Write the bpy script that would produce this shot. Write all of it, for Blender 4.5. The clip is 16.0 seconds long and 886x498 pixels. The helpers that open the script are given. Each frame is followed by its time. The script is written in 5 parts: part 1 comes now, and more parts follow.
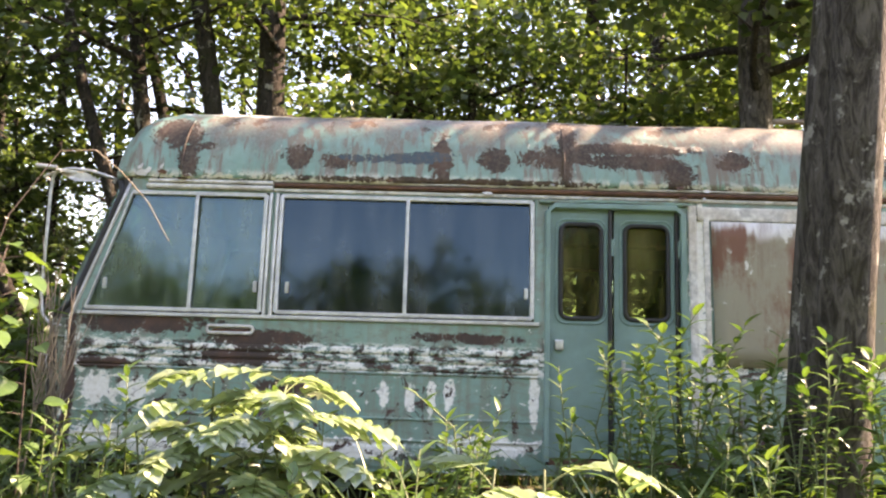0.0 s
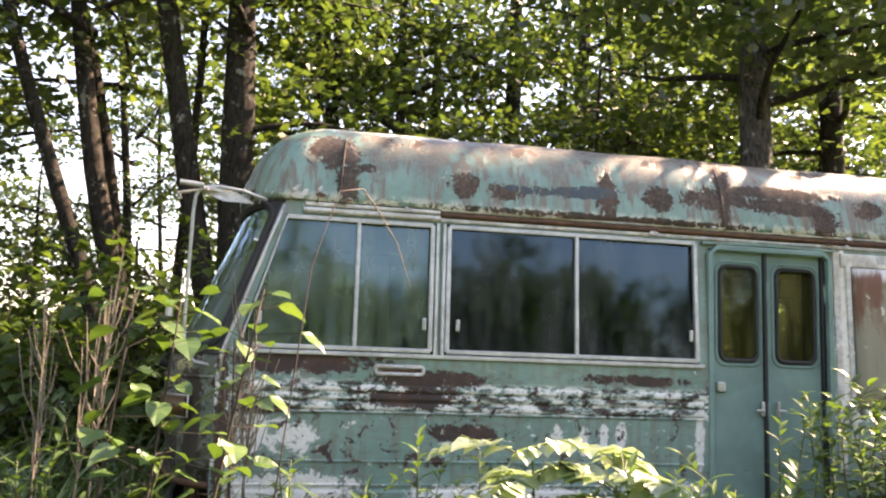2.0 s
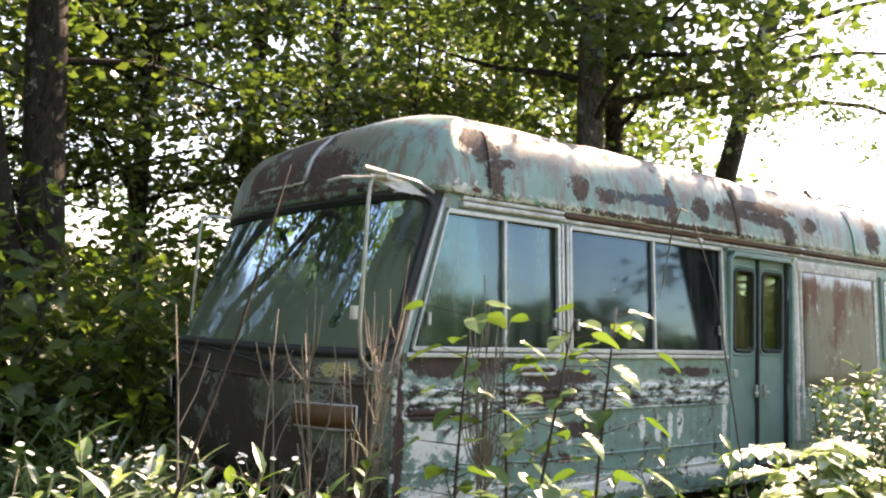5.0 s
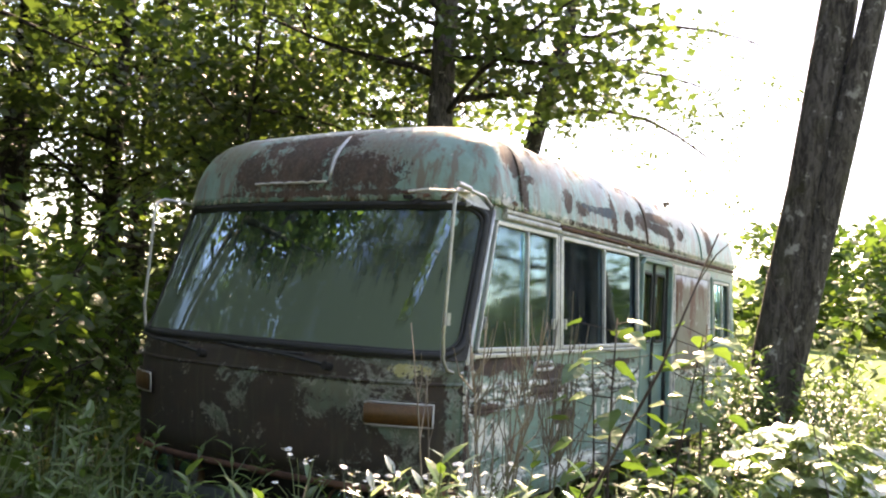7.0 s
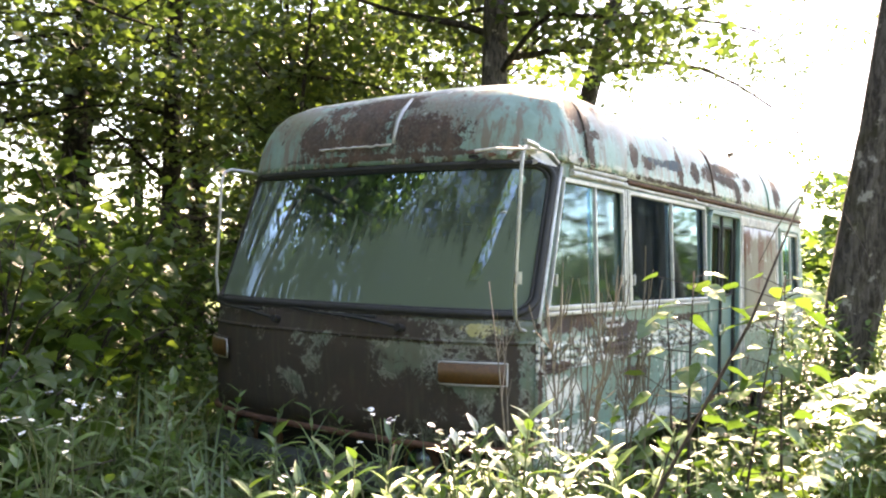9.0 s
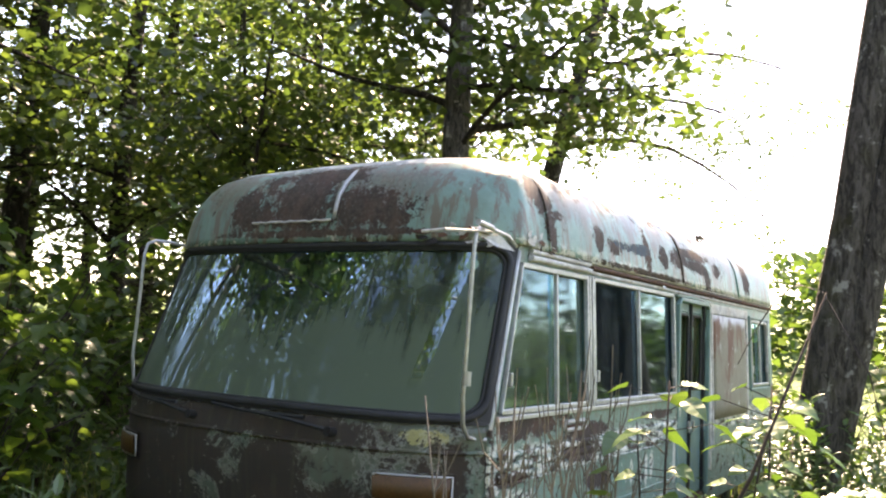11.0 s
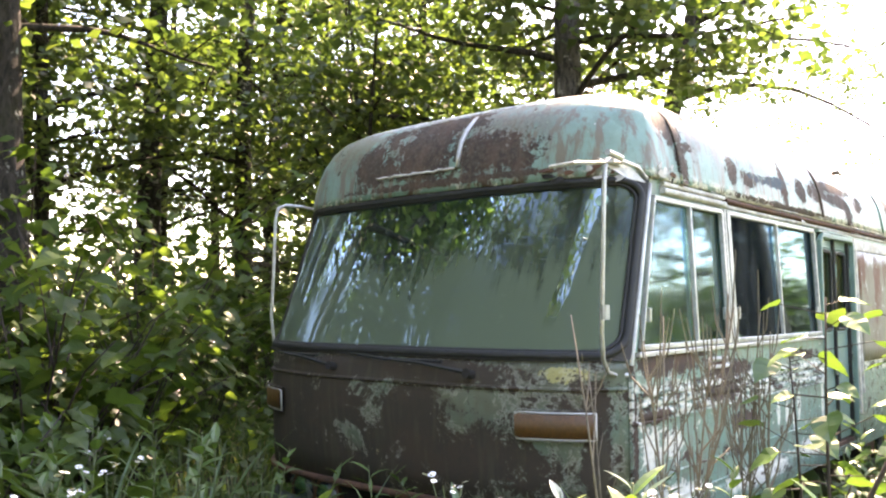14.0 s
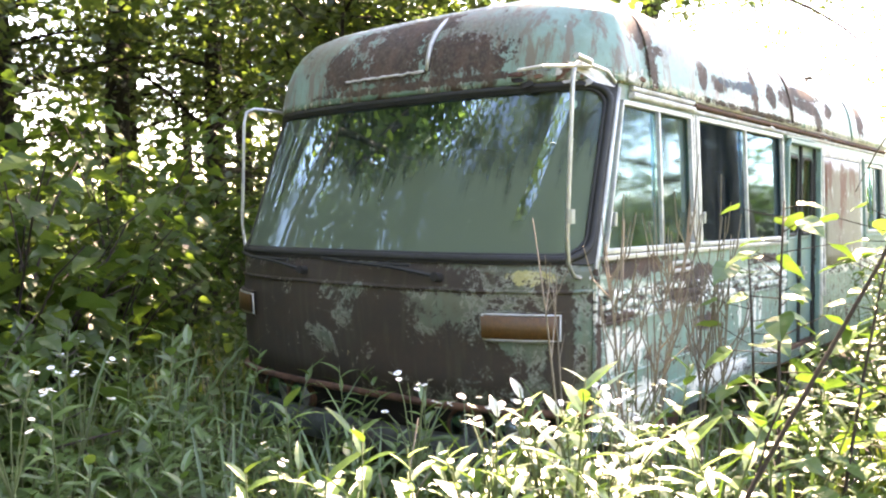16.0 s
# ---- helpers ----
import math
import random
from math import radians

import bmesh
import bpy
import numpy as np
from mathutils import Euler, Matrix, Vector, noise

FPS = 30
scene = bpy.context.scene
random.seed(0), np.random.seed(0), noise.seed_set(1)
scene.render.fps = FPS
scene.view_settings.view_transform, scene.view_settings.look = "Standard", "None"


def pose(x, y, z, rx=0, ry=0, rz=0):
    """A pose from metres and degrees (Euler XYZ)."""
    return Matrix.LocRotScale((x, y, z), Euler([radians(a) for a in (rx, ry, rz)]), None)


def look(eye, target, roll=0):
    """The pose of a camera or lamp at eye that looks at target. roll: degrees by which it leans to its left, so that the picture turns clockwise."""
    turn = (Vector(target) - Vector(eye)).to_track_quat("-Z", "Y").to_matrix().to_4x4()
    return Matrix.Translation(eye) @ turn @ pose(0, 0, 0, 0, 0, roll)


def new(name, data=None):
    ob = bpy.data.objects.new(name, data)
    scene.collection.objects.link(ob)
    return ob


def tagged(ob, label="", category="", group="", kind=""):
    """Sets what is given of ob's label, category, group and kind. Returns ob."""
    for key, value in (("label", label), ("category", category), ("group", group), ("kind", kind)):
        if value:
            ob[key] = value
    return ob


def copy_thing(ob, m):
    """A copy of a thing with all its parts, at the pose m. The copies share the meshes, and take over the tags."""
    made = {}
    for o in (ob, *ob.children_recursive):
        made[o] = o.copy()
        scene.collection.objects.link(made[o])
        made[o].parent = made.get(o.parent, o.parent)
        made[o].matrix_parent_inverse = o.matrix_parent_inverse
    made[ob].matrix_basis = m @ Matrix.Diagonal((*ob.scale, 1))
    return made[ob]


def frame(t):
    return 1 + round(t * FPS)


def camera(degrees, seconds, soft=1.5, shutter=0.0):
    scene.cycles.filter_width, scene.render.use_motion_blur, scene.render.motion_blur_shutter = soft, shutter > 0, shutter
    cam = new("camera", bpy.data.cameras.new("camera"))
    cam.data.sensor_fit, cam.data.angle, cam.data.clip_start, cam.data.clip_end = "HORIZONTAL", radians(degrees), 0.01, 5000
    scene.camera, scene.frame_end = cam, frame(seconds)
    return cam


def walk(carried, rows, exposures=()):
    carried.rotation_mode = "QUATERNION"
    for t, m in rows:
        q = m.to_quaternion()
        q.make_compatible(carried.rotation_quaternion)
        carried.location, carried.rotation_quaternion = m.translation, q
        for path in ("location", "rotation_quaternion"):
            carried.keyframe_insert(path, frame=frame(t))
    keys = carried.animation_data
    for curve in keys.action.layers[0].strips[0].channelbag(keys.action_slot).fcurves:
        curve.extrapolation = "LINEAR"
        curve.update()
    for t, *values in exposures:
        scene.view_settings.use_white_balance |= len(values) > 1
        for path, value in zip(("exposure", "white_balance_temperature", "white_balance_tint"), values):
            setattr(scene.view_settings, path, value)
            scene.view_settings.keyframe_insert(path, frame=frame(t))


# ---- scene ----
cam = camera(55.3, 16.0, soft=2.2)
PATH = [
    (0, (2.081, -4.839, 0.824), (2.065, -2.862, 1.126), 1.6),
    (0.5, (1.693, -4.697, 0.769), (1.702, -2.733, 1.149), 1.8),
    (1, (1.271, -4.69, 0.922), (1.411, -2.73, 1.299), 2.0),
    (1.5, (0.763, -4.724, 1.023), (1.115, -2.782, 1.345), 0.7),
    (2, (0.135, -4.484, 1.119), (0.533, -2.542, 1.383), 2.0),
    (2.5, (-0.441, -4.293, 1.117), (0.023, -2.371, 1.418), 3.2),
    (3, (-0.935, -4.133, 1.113), (-0.272, -2.276, 1.446), 4.2),
    (3.5, (-1.499, -3.737, 1.076), (-0.737, -1.918, 1.409), 3.1),
    (4, (-1.914, -3.592, 1.216), (-0.967, -1.849, 1.473), 2.7),
    (4.5, (-2.119, -3.495, 1.248), (-0.999, -1.848, 1.432), 2.3),
    (5, (-2.394, -3.235, 1.286), (-1.156, -1.674, 1.466), 2.0),
    (5.2, (-2.579, -3.086, 1.303), (-1.25, -1.604, 1.493), 2.6),
    (7.3, (-3.87, -2.079, 1.405), (-2.16, -1.05, 1.533), 2.8),
    (7.5, (-3.876, -2.074, 1.392), (-2.177, -1.028, 1.525), 1.9),
    (8, (-3.865, -2.042, 1.369), (-2.178, -0.972, 1.457), 0.8),
    (8.5, (-3.849, -2.034, 1.395), (-2.192, -0.914, 1.441), 0.6),
    (9, (-3.858, -2.048, 1.389), (-2.22, -0.901, 1.424), 1.3),
    (9.5, (-3.769, -2.119, 1.425), (-2.153, -0.941, 1.453), 1.8),
    (10, (-3.599, -2.093, 1.453), (-1.957, -0.96, 1.591), 2.1),
    (10.2, (-3.562, -2.022, 1.493), (-1.894, -0.935, 1.684), 1.9),
    (12.3, (-3.176, -1.712, 1.525), (-1.502, -0.631, 1.7), 3.8),
    (12.5, (-3.185, -1.677, 1.558), (-1.511, -0.593, 1.707), 3.0),
    (13, (-3.199, -1.67, 1.534), (-1.557, -0.534, 1.652), -1.1),
    (13.5, (-3.332, -1.733, 1.426), (-1.771, -0.488, 1.539), -1.7),
    (14, (-3.393, -1.754, 1.353), (-1.871, -0.463, 1.49), -0.2),
    (14.5, (-3.403, -1.788, 1.343), (-1.873, -0.502, 1.401), -0.0),
    (15, (-3.426, -1.793, 1.302), (-1.896, -0.506, 1.271), 0.0),
    (15.5, (-3.408, -1.786, 1.318), (-1.868, -0.515, 1.206), -0.2),
    (16, (-3.385, -1.797, 1.344), (-1.827, -0.546, 1.26), -0.2),
]
EXPOSURES = [(0, 2.7, 9600, 31), (2, 2.58, 9600, 31), (3.5, 2.5, 9400, 29), (4.5, 2.7, 9400, 28), (5, 2.5, 9400, 27), (7.5, 2.7, 9400, 27), (8.2, 3.15, 9400, 27), (10.2, 3.05, 9200, 27),
             (12.5, 2.05, 8800, 27), (13.5, 3.2, 9300, 28), (14.0, 3.5, 9400, 29), (16, 3.72, 9400, 30)]
walk(cam, [(t, look(eye, target, roll)) for t, eye, target, roll in PATH], EXPOSURES)

# ---- world, sun ----
SUN_DIR = Vector((0.684, 0.222, 0.695)).normalized()
world = bpy.data.worlds.new("world")
scene.world = world
world.use_nodes = True
wn = world.node_tree.nodes
sky = wn.new("ShaderNodeTexSky")
sky.sky_type = "NISHITA"
sky.sun_disc = False
sky.sun_elevation = math.asin(SUN_DIR.z)
sky.sun_rotation = math.atan2(SUN_DIR.x, SUN_DIR.y)
sky.air_density, sky.dust_density, sky.ozone_density = 1.0, 0.4, 2.5
wn["Background"].inputs[1].default_value = 0.15
world.node_tree.links.new(sky.outputs[0], wn["Background"].inputs[0])
sun = new("sun", bpy.data.lights.new("sun", "SUN"))
sun.data.energy, sun.data.angle, sun.data.color = 5.0, radians(0.6), (1.0, 0.95, 0.86)
sun.matrix_world = look(SUN_DIR * 40, (0, 0, 0))


# ---- materials ----
class Nodes:
    """A short way to write node materials."""

    def __init__(self, name):
        self.mat = bpy.data.materials.new(name)
        self.mat.use_nodes = True
        self.t = self.mat.node_tree
        self.t.nodes.clear()
        self.out = self.t.nodes.new("ShaderNodeOutputMaterial")

    def n(self, kind, operation="", use_clamp=False, data_type="", blend_type="", interpolation_type=""):
        node = self.t.nodes.new("ShaderNode" + kind)
        if operation:
            node.operation, node.use_clamp = operation, use_clamp
        if data_type:
            node.data_type = data_type
        if blend_type:
            node.blend_type = blend_type
        if interpolation_type:
            node.interpolation_type = interpolation_type
        return node

    def put(self, socket, value):
        if isinstance(value, bpy.types.NodeSocket):
            self.t.links.new(value, socket)
        elif isinstance(value, tuple) and len(value) == 3 and socket.type == "RGBA":
            socket.default_value = (*value, 1)
        else:
            socket.default_value = value

    def coord(self, scale=(1, 1, 1), which="Object"):
        c = self.n("TexCoord")
        m = self.n("Mapping")
        self.put(m.inputs["Scale"], scale)
        self.put(m.inputs["Vector"], c.outputs[which])
        return m.outputs[0]

    def noise(self, vec, scale, detail=5, rough=0.6, dist=0.0):
        x = self.n("TexNoise")
        self.put(x.inputs["Vector"], vec)
        x.inputs["Scale"].default_value = scale
        x.inputs["Detail"].default_value = detail
        x.inputs["Roughness"].default_value = rough
        x.inputs["Distortion"].default_value = dist
        return x.outputs["Fac"]

    def math(self, op, a, b=0.0, c=0.0, clamp=False):
        x = self.n("Math", operation=op, use_clamp=clamp)
        for i, v in enumerate((a, b, c)):
            self.put(x.inputs[i], v)
        return x.outputs[0]

    def step(self, v, lo, hi):
        x = self.n("MapRange", interpolation_type="SMOOTHSTEP")
        self.put(x.inputs[0], v)
        x.inputs[1].default_value, x.inputs[2].default_value = lo, hi
        return x.outputs[0]

    def mix(self, fac, a, b):
        x = self.n("Mix", data_type="RGBA")
        self.put(x.inputs[0], fac)
        self.put(x.inputs[6], a)
        self.put(x.inputs[7], b)
        return x.outputs[2]

    def bump(self, height, strength=0.4, distance=0.01):
        x = self.n("Bump")
        x.inputs["Strength"].default_value = strength
        x.inputs["Distance"].default_value = distance
        self.put(x.inputs["Height"], height)
        return x.outputs[0]

    def principled(self, color, rough=0.6, metal=0.0, normal=None, spec=0.5):
        p = self.n("BsdfPrincipled")
        self.put(p.inputs["Base Color"], color)
        self.put(p.inputs["Roughness"], rough)
        self.put(p.inputs["Metallic"], metal)
        self.put(p.inputs["Specular IOR Level"], spec)
        if normal is not None:
            self.put(p.inputs["Normal"], normal)
        return p.outputs[0]

    def done(self, shader):
        self.t.links.new(shader, self.out.inputs[0])
        return self.mat


TEAL, TEAL_FADED = (0.118, 0.245, 0.200), (0.195, 0.315, 0.262)
RUST, RUST_DARK, CHALK = (0.092, 0.049, 0.035), (0.050, 0.034, 0.027), (0.74, 0.73, 0.67)


def weathered_paint(name, side=False, roof=False, front=False):
    """Old green coach paint that flakes to white primer and rust."""
    k = Nodes(name)
    v = k.coord()
    sep = k.n("SeparateXYZ")
    k.put(sep.inputs[0], v)
    x, y, z = sep.outputs
    big = k.noise(v, 1.7, 6, 0.6)
    mid = k.noise(v, 6.5, 8, 0.65)
    fine = k.noise(v, 38, 6, 0.7)
    flake = k.noise(v, 13, 9, 0.72, 0.4)
    ragged = k.math("ADD", k.math("MULTIPLY", flake, 0.55), k.math("MULTIPLY", k.noise(v, 4.0, 8, 0.7), 0.45))
    crumb = k.noise(v, 52, 7, 0.75)
    torn = k.math("ADD", k.math("MULTIPLY", ragged, 0.72), k.math("MULTIPLY", crumb, 0.28))
    drip = k.noise(k.coord((9, 9, 0.55)), 2.2, 6, 0.62)
    paint = k.mix(k.step(big, 0.35, 0.7), TEAL, TEAL_FADED)
    paint = k.mix(k.math("MULTIPLY", k.step(mid, 0.45, 0.75), 0.55), paint, (0.13, 0.19, 0.15))
    paint = k.mix(k.math("MULTIPLY", k.step(fine, 0.5, 0.8), 0.35), paint, (0.28, 0.40, 0.345))
    # run-off streaks
    paint = k.mix(k.math("MULTIPLY", k.step(drip, 0.47, 0.60), 0.9 if roof else 0.4), paint, (0.165, 0.125, 0.092))
    rust_col = k.mix(k.step(mid, 0.4, 0.65), RUST_DARK, RUST)
    rust_col = k.mix(k.math("MULTIPLY", k.step(fine, 0.55, 0.8), 0.5), rust_col, (0.23, 0.10, 0.05))

    def blotch(cx, cz, rx, rz, along=x):
        """A ragged ellipse on the panel."""
        a = k.math("MULTIPLY", k.math("SUBTRACT", along, cx), 1 / rx)
        b = k.math("MULTIPLY", k.math("SUBTRACT", z, cz), 1 / rz)
        r = k.math("ADD", k.math("MULTIPLY", a, a), k.math("MULTIPLY", b, b))
        r = k.math("ADD", r, k.math("MULTIPLY", k.math("SUBTRACT", torn, 0.5), 11.0))
        return k.math("SUBTRACT", 1.0, k.step(r, 0.75, 1.1), clamp=True)

    def anyof(values):
        total = values[0]
        for q in values[1:]:
            total = k.math("MAXIMUM", total, q)
        return total

    rust, white = k.step(k.math("ADD", k.math("MULTIPLY", big, 0.55), k.math("MULTIPLY", flake, 0.5)), 0.625, 0.65), None
    white = k.step(k.math("ADD", k.math("MULTIPLY", flake, 0.6), k.math("MULTIPLY", mid, 0.4)), 0.63, 0.65)
    if roof:
        near = k.math("LESS_THAN", y, 0.62)
        spots = [blotch(*s) for s in ((0.45, 2.22, 0.16, 0.10), (0.62, 2.15, 0.10, 0.03), (1.18, 2.10, 0.09, 0.07),
                                      (1.40, 2.08, 0.11, 0.055), (2.02, 2.08, 0.07, 0.15), (2.35, 2.10, 0.10, 0.07), (2.66, 2.13, 0.24, 0.07),
                                      (2.76, 2.16, 0.06, 0.26), (3.12, 2.20, 0.42, 0.04), (3.20, 2.11, 0.34, 0.05), (3.42, 2.05, 0.10, 0.10),
                                      (3.72, 2.13, 0.12, 0.06), (2.1, 1.965, 0.9, 0.022), (4.75, 2.14, 0.12, 0.14), (0.52, 2.08, 0.07, 0.12))]
        front_spots = [blotch(*s, along=y) for s in ((1.25, 2.18, 0.30, 0.16), (0.85, 2.12, 0.34, 0.13), (1.62, 2.14, 0.12, 0.14), (1.2, 2.32, 0.35, 0.05), (0.62, 2.07, 0.12, 0.05), (1.45, 2.10, 0.22, 0.05), (1.05, 2.00, 0.75, 0.022))]
        ahead = k.math("LESS_THAN", x, 0.42)
        patch = k.math("MAXIMUM", k.math("MULTIPLY", near, anyof(spots)), k.math("MULTIPLY", ahead, anyof(front_spots)))
        grime = k.math("ADD", k.math("MULTIPLY", k.noise(k.coord((3.2, 3.2, 0.9)), 1.6, 7, 0.65), 0.6), k.math("MULTIPLY", flake, 0.4))
        rust = k.math("MAXIMUM", k.math("MAXIMUM", k.math("MULTIPLY", rust, 0.75), k.math("MULTIPLY", k.step(grime, 0.545, 0.575), k.math("MAXIMUM", k.math("MAXIMUM", k.math("MULTIPLY", k.step(x, 0.55, 0.40), k.math("MULTIPLY", k.step(y, 0.42, 0.62), k.step(y, 2.15, 1.9))), k.math("MULTIPLY", k.step(z, 2.22, 2.34), k.step(x, 0.5, 0.8))), 0.16))), patch)
        # brown wash that runs down from the crown in long tongues
        wash = k.math("ADD", k.noise(k.coord((2.6, 2.6, 0.35)), 1.9, 6, 0.6), k.math("MULTIPLY", k.step(z, 1.98, 2.34), 0.16))
        wash = k.math("MULTIPLY", k.step(wash, 0.54, 0.72), k.math("MULTIPLY", k.math("MAXIMUM", k.step(y, 0.30, 0.55), k.step(x, 0.42, 0.62)), 0.78))
        paint = k.mix(wash, paint, k.mix(k.step(crumb, 0.4, 0.65), (0.135, 0.112, 0.085), (0.215, 0.19, 0.15)))
        blue = k.math("MULTIPLY", near, anyof([blotch(1.72, 2.10, 0.34, 0.03), blotch(1.95, 2.13, 0.16, 0.02)]))
        rust_col = k.mix(blue, rust_col, (0.045, 0.075, 0.095))
        rust = k.math("MAXIMUM", rust, blue)
        # chalky primer along the gutter line and worn rims round the rust
        edge = k.math("MULTIPLY", k.math("MULTIPLY", k.step(z, 2.02, 1.95), k.step(flake, 0.47, 0.53)), k.math("MAXIMUM", k.step(x, 0.20, 0.42), k.step(torn, 0.53, 0.56)))
        # chalky crown with a torn lower edge; at the front it paints the sun's highlight
        crown = k.step(k.math("ADD", z, k.math("MULTIPLY", k.math("SUBTRACT", torn, 0.5), 0.28)), 2.385, 2.405)
        sunlit_crown = k.math("MULTIPLY", crown, k.step(x, 1.25, 0.85))
        # behind the front, the upper roof is painted brown-grey to look shaded
        paint = k.mix(k.math("MULTIPLY", k.step(k.math("ADD", z, k.math("MULTIPLY", k.math("SUBTRACT", torn, 0.5), 0.4)), 2.26, 2.36), k.math("MULTIPLY", k.step(x, 0.6, 1.1), 0.85)), paint, k.mix(k.step(crumb, 0.42, 0.62), (0.105, 0.088, 0.074), (0.185, 0.165, 0.145)))
        white = k.math("MAXIMUM", k.math("MAXIMUM", k.math("MULTIPLY", white, 0.55), edge), k.math("MULTIPLY", sunlit_crown, 0.85))
        rust = k.math("MULTIPLY", rust, k.math("SUBTRACT", 1.0, k.math("MULTIPLY", sunlit_crown, 0.8)))
        rust_col = k.mix(k.math("MULTIPLY", k.step(drip, 0.45, 0.7), 0.5), rust_col, (0.135, 0.088, 0.060))
        rust_col = k.mix(k.math("MULTIPLY", k.step(crumb, 0.46, 0.62), 0.55), rust_col, (0.125, 0.105, 0.080))
    if side:
        belt = k.math("MULTIPLY", k.step(z, 0.835, 0.86), k.step(z, 1.02, 0.985))
        chip = k.noise(k.coord((1, 1, 2.4)), 7.5, 9, 0.72, 0.3)
        white = k.math("MAXIMUM", white, k.math("MULTIPLY", belt, k.step(k.math("ADD", k.math("MULTIPLY", chip, 0.8), k.math("MULTIPLY", crumb, 0.2)), 0.500, 0.515)))
        rusty = k.math("MULTIPLY", belt, k.step(k.math("ADD", k.math("MULTIPLY", chip, 0.8), k.math("MULTIPLY", crumb, 0.2)), 0.468, 0.455))
        rusty = k.math("MAXIMUM", rusty, anyof([blotch(0.30, 1.09, 0.42, 0.055), blotch(2.2, 1.05, 0.30, 0.03), blotch(1.2, 0.74, 0.22, 0.05), blotch(0.95, 0.92, 0.3, 0.05),
                                                blotch(-0.06, 0.7, 0.035, 0.5), blotch(1.0, 1.02, 0.35, 0.05), blotch(0.1, 0.86, 0.2, 0.035)]))
        rust = k.math("MAXIMUM", k.math("MULTIPLY", rust, 0.5), rusty)
        tags = anyof([blotch(*s) for s in ((0.10, 0.72, 0.08, 0.10), (0.32, 0.70, 0.10, 0.08), (1.88, 0.72, 0.03, 0.10), (2.00, 0.72, 0.025, 0.10), (2.10, 0.73, 0.03, 0.09), (1.73, 0.73, 0.03, 0.07),
                                           (0.30, 0.45, 0.35, 0.08), (1.4, 0.42, 0.5, 0.06), (2.58, 0.72, 0.03, 0.16), (3.52, 1.45, 0.05, 0.5), (2.3, 0.45, 0.3, 0.06))])
        chips = k.step(k.math("ADD", k.math("MULTIPLY", chip, 0.6), k.math("ADD", k.math("MULTIPLY", flake, 0.4), k.math("MULTIPLY", k.step(x, 0.7, -0.1), 0.055))), 0.578, 0.592)
        low = k.step(z, 1.12, 0.95)
        white = k.math("MAXIMUM", k.math("MAXIMUM", white, k.math("MULTIPLY", low, chips)), tags)
        pits = k.math("MULTIPLY", low, k.step(k.noise(v, 9, 9, 0.75, 0.6), 0.57, 0.585))
        rust = k.math("MAXIMUM", rust, pits)
        paint = k.mix(k.math("MULTIPLY", k.step(chip, 0.50, 0.40), 0.5), paint, (0.16, 0.15, 0.12))
    if front:
        spots = [blotch(*s, along=y) for s in ((1.95, 0.78, 0.36, 0.34), (1.45, 1.05, 0.5, 0.06), (0.80, 1.05, 0.42, 0.07), (0.95, 0.82, 0.22, 0.2), (1.65, 0.55, 0.6, 0.12), (0.55, 0.65, 0.3, 0.16), (0.10, 0.75, 0.05, 0.3))]
        scab = k.math("ADD", k.math("MULTIPLY", k.noise(v, 3.6, 10, 0.76, 0.7), 0.7), k.math("MULTIPLY", flake, 0.3))
        scab = k.math("ADD", scab, k.math("MULTIPLY", k.step(y, 0.3, 2.0), 0.075))
        rust = k.math("MAXIMUM", k.math("MAXIMUM", rust, k.step(scab, 0.515, 0.535)), anyof(spots))
        rust_col = k.mix(0.72, rust_col, (0.040, 0.033, 0.024))
        paint = k.mix(k.step(big, 0.3, 0.60), k.mix(0.55, paint, (0.09, 0.10, 0.065)), (0.080, 0.082, 0.050))
        specks = k.math("ADD", k.math("MULTIPLY", k.noise(v, 17, 10, 0.8, 0.8), 0.7), k.math("MULTIPLY", crumb, 0.3))
        rust = k.math("MAXIMUM", rust, k.math("MULTIPLY", k.step(specks, 0.545, 0.56), 0.9))
        rust_col = k.mix(k.math("MULTIPLY", k.step(specks, 0.44, 0.36), 0.7), rust_col, (0.105, 0.055, 0.028))
        rust_col = k.mix(k.math("MULTIPLY", k.step(drip, 0.5, 0.66), 0.5), rust_col, (0.070, 0.062, 0.040))
        rim = k.math("MULTIPLY", k.step(scab, 0.485, 0.505), k.step(scab, 0.530, 0.512))
        white = k.math("MAXIMUM", k.math("MULTIPLY", white, 0.16), k.math("MULTIPLY", rim, 0.20))
        lichen = anyof([blotch(1.22, 0.62, 0.06, 0.06, along=y), blotch(0.2, 1.06, 0.10, 0.03, along=y)])
        paint = k.mix(lichen, paint, (0.33, 0.30, 0.12))
    col = k.mix(white, paint, k.mix(k.step(fine, 0.4, 0.7), CHALK, (0.60, 0.58, 0.49)))
    col = k.mix(rust, col, rust_col)
    rough = k.math("ADD", 0.42, k.math("MULTIPLY", rust, 0.45))
    h = k.math("ADD", k.math("MULTIPLY", rust, -0.7), k.math("ADD", k.math("MULTIPLY", white, -0.35), k.math("MULTIPLY", fine, 0.25)))
    return k.done(k.principled(col, rough, 0.0, k.bump(h, 0.55, 0.006)))


def plain(name, color, rough=0.6, metal=0.0, scale=14, spread=0.35, bump=0.25, second=None):
    k = Nodes(name)
    v = k.coord()
    a, b = k.noise(v, scale, 7, 0.65), k.noise(v, scale * 0.18, 4)
    dark = tuple(c * (1 - spread) for c in color)
    col = k.mix(k.step(a, 0.35, 0.7), dark, color)
    col = k.mix(k.math("MULTIPLY", k.step(b, 0.4, 0.7), 0.6), col, second or tuple(min(1, c * (1 + spread * 0.7)) for c in color))
    return k.done(k.principled(col, rough, metal, k.bump(a, bump, 0.004)))


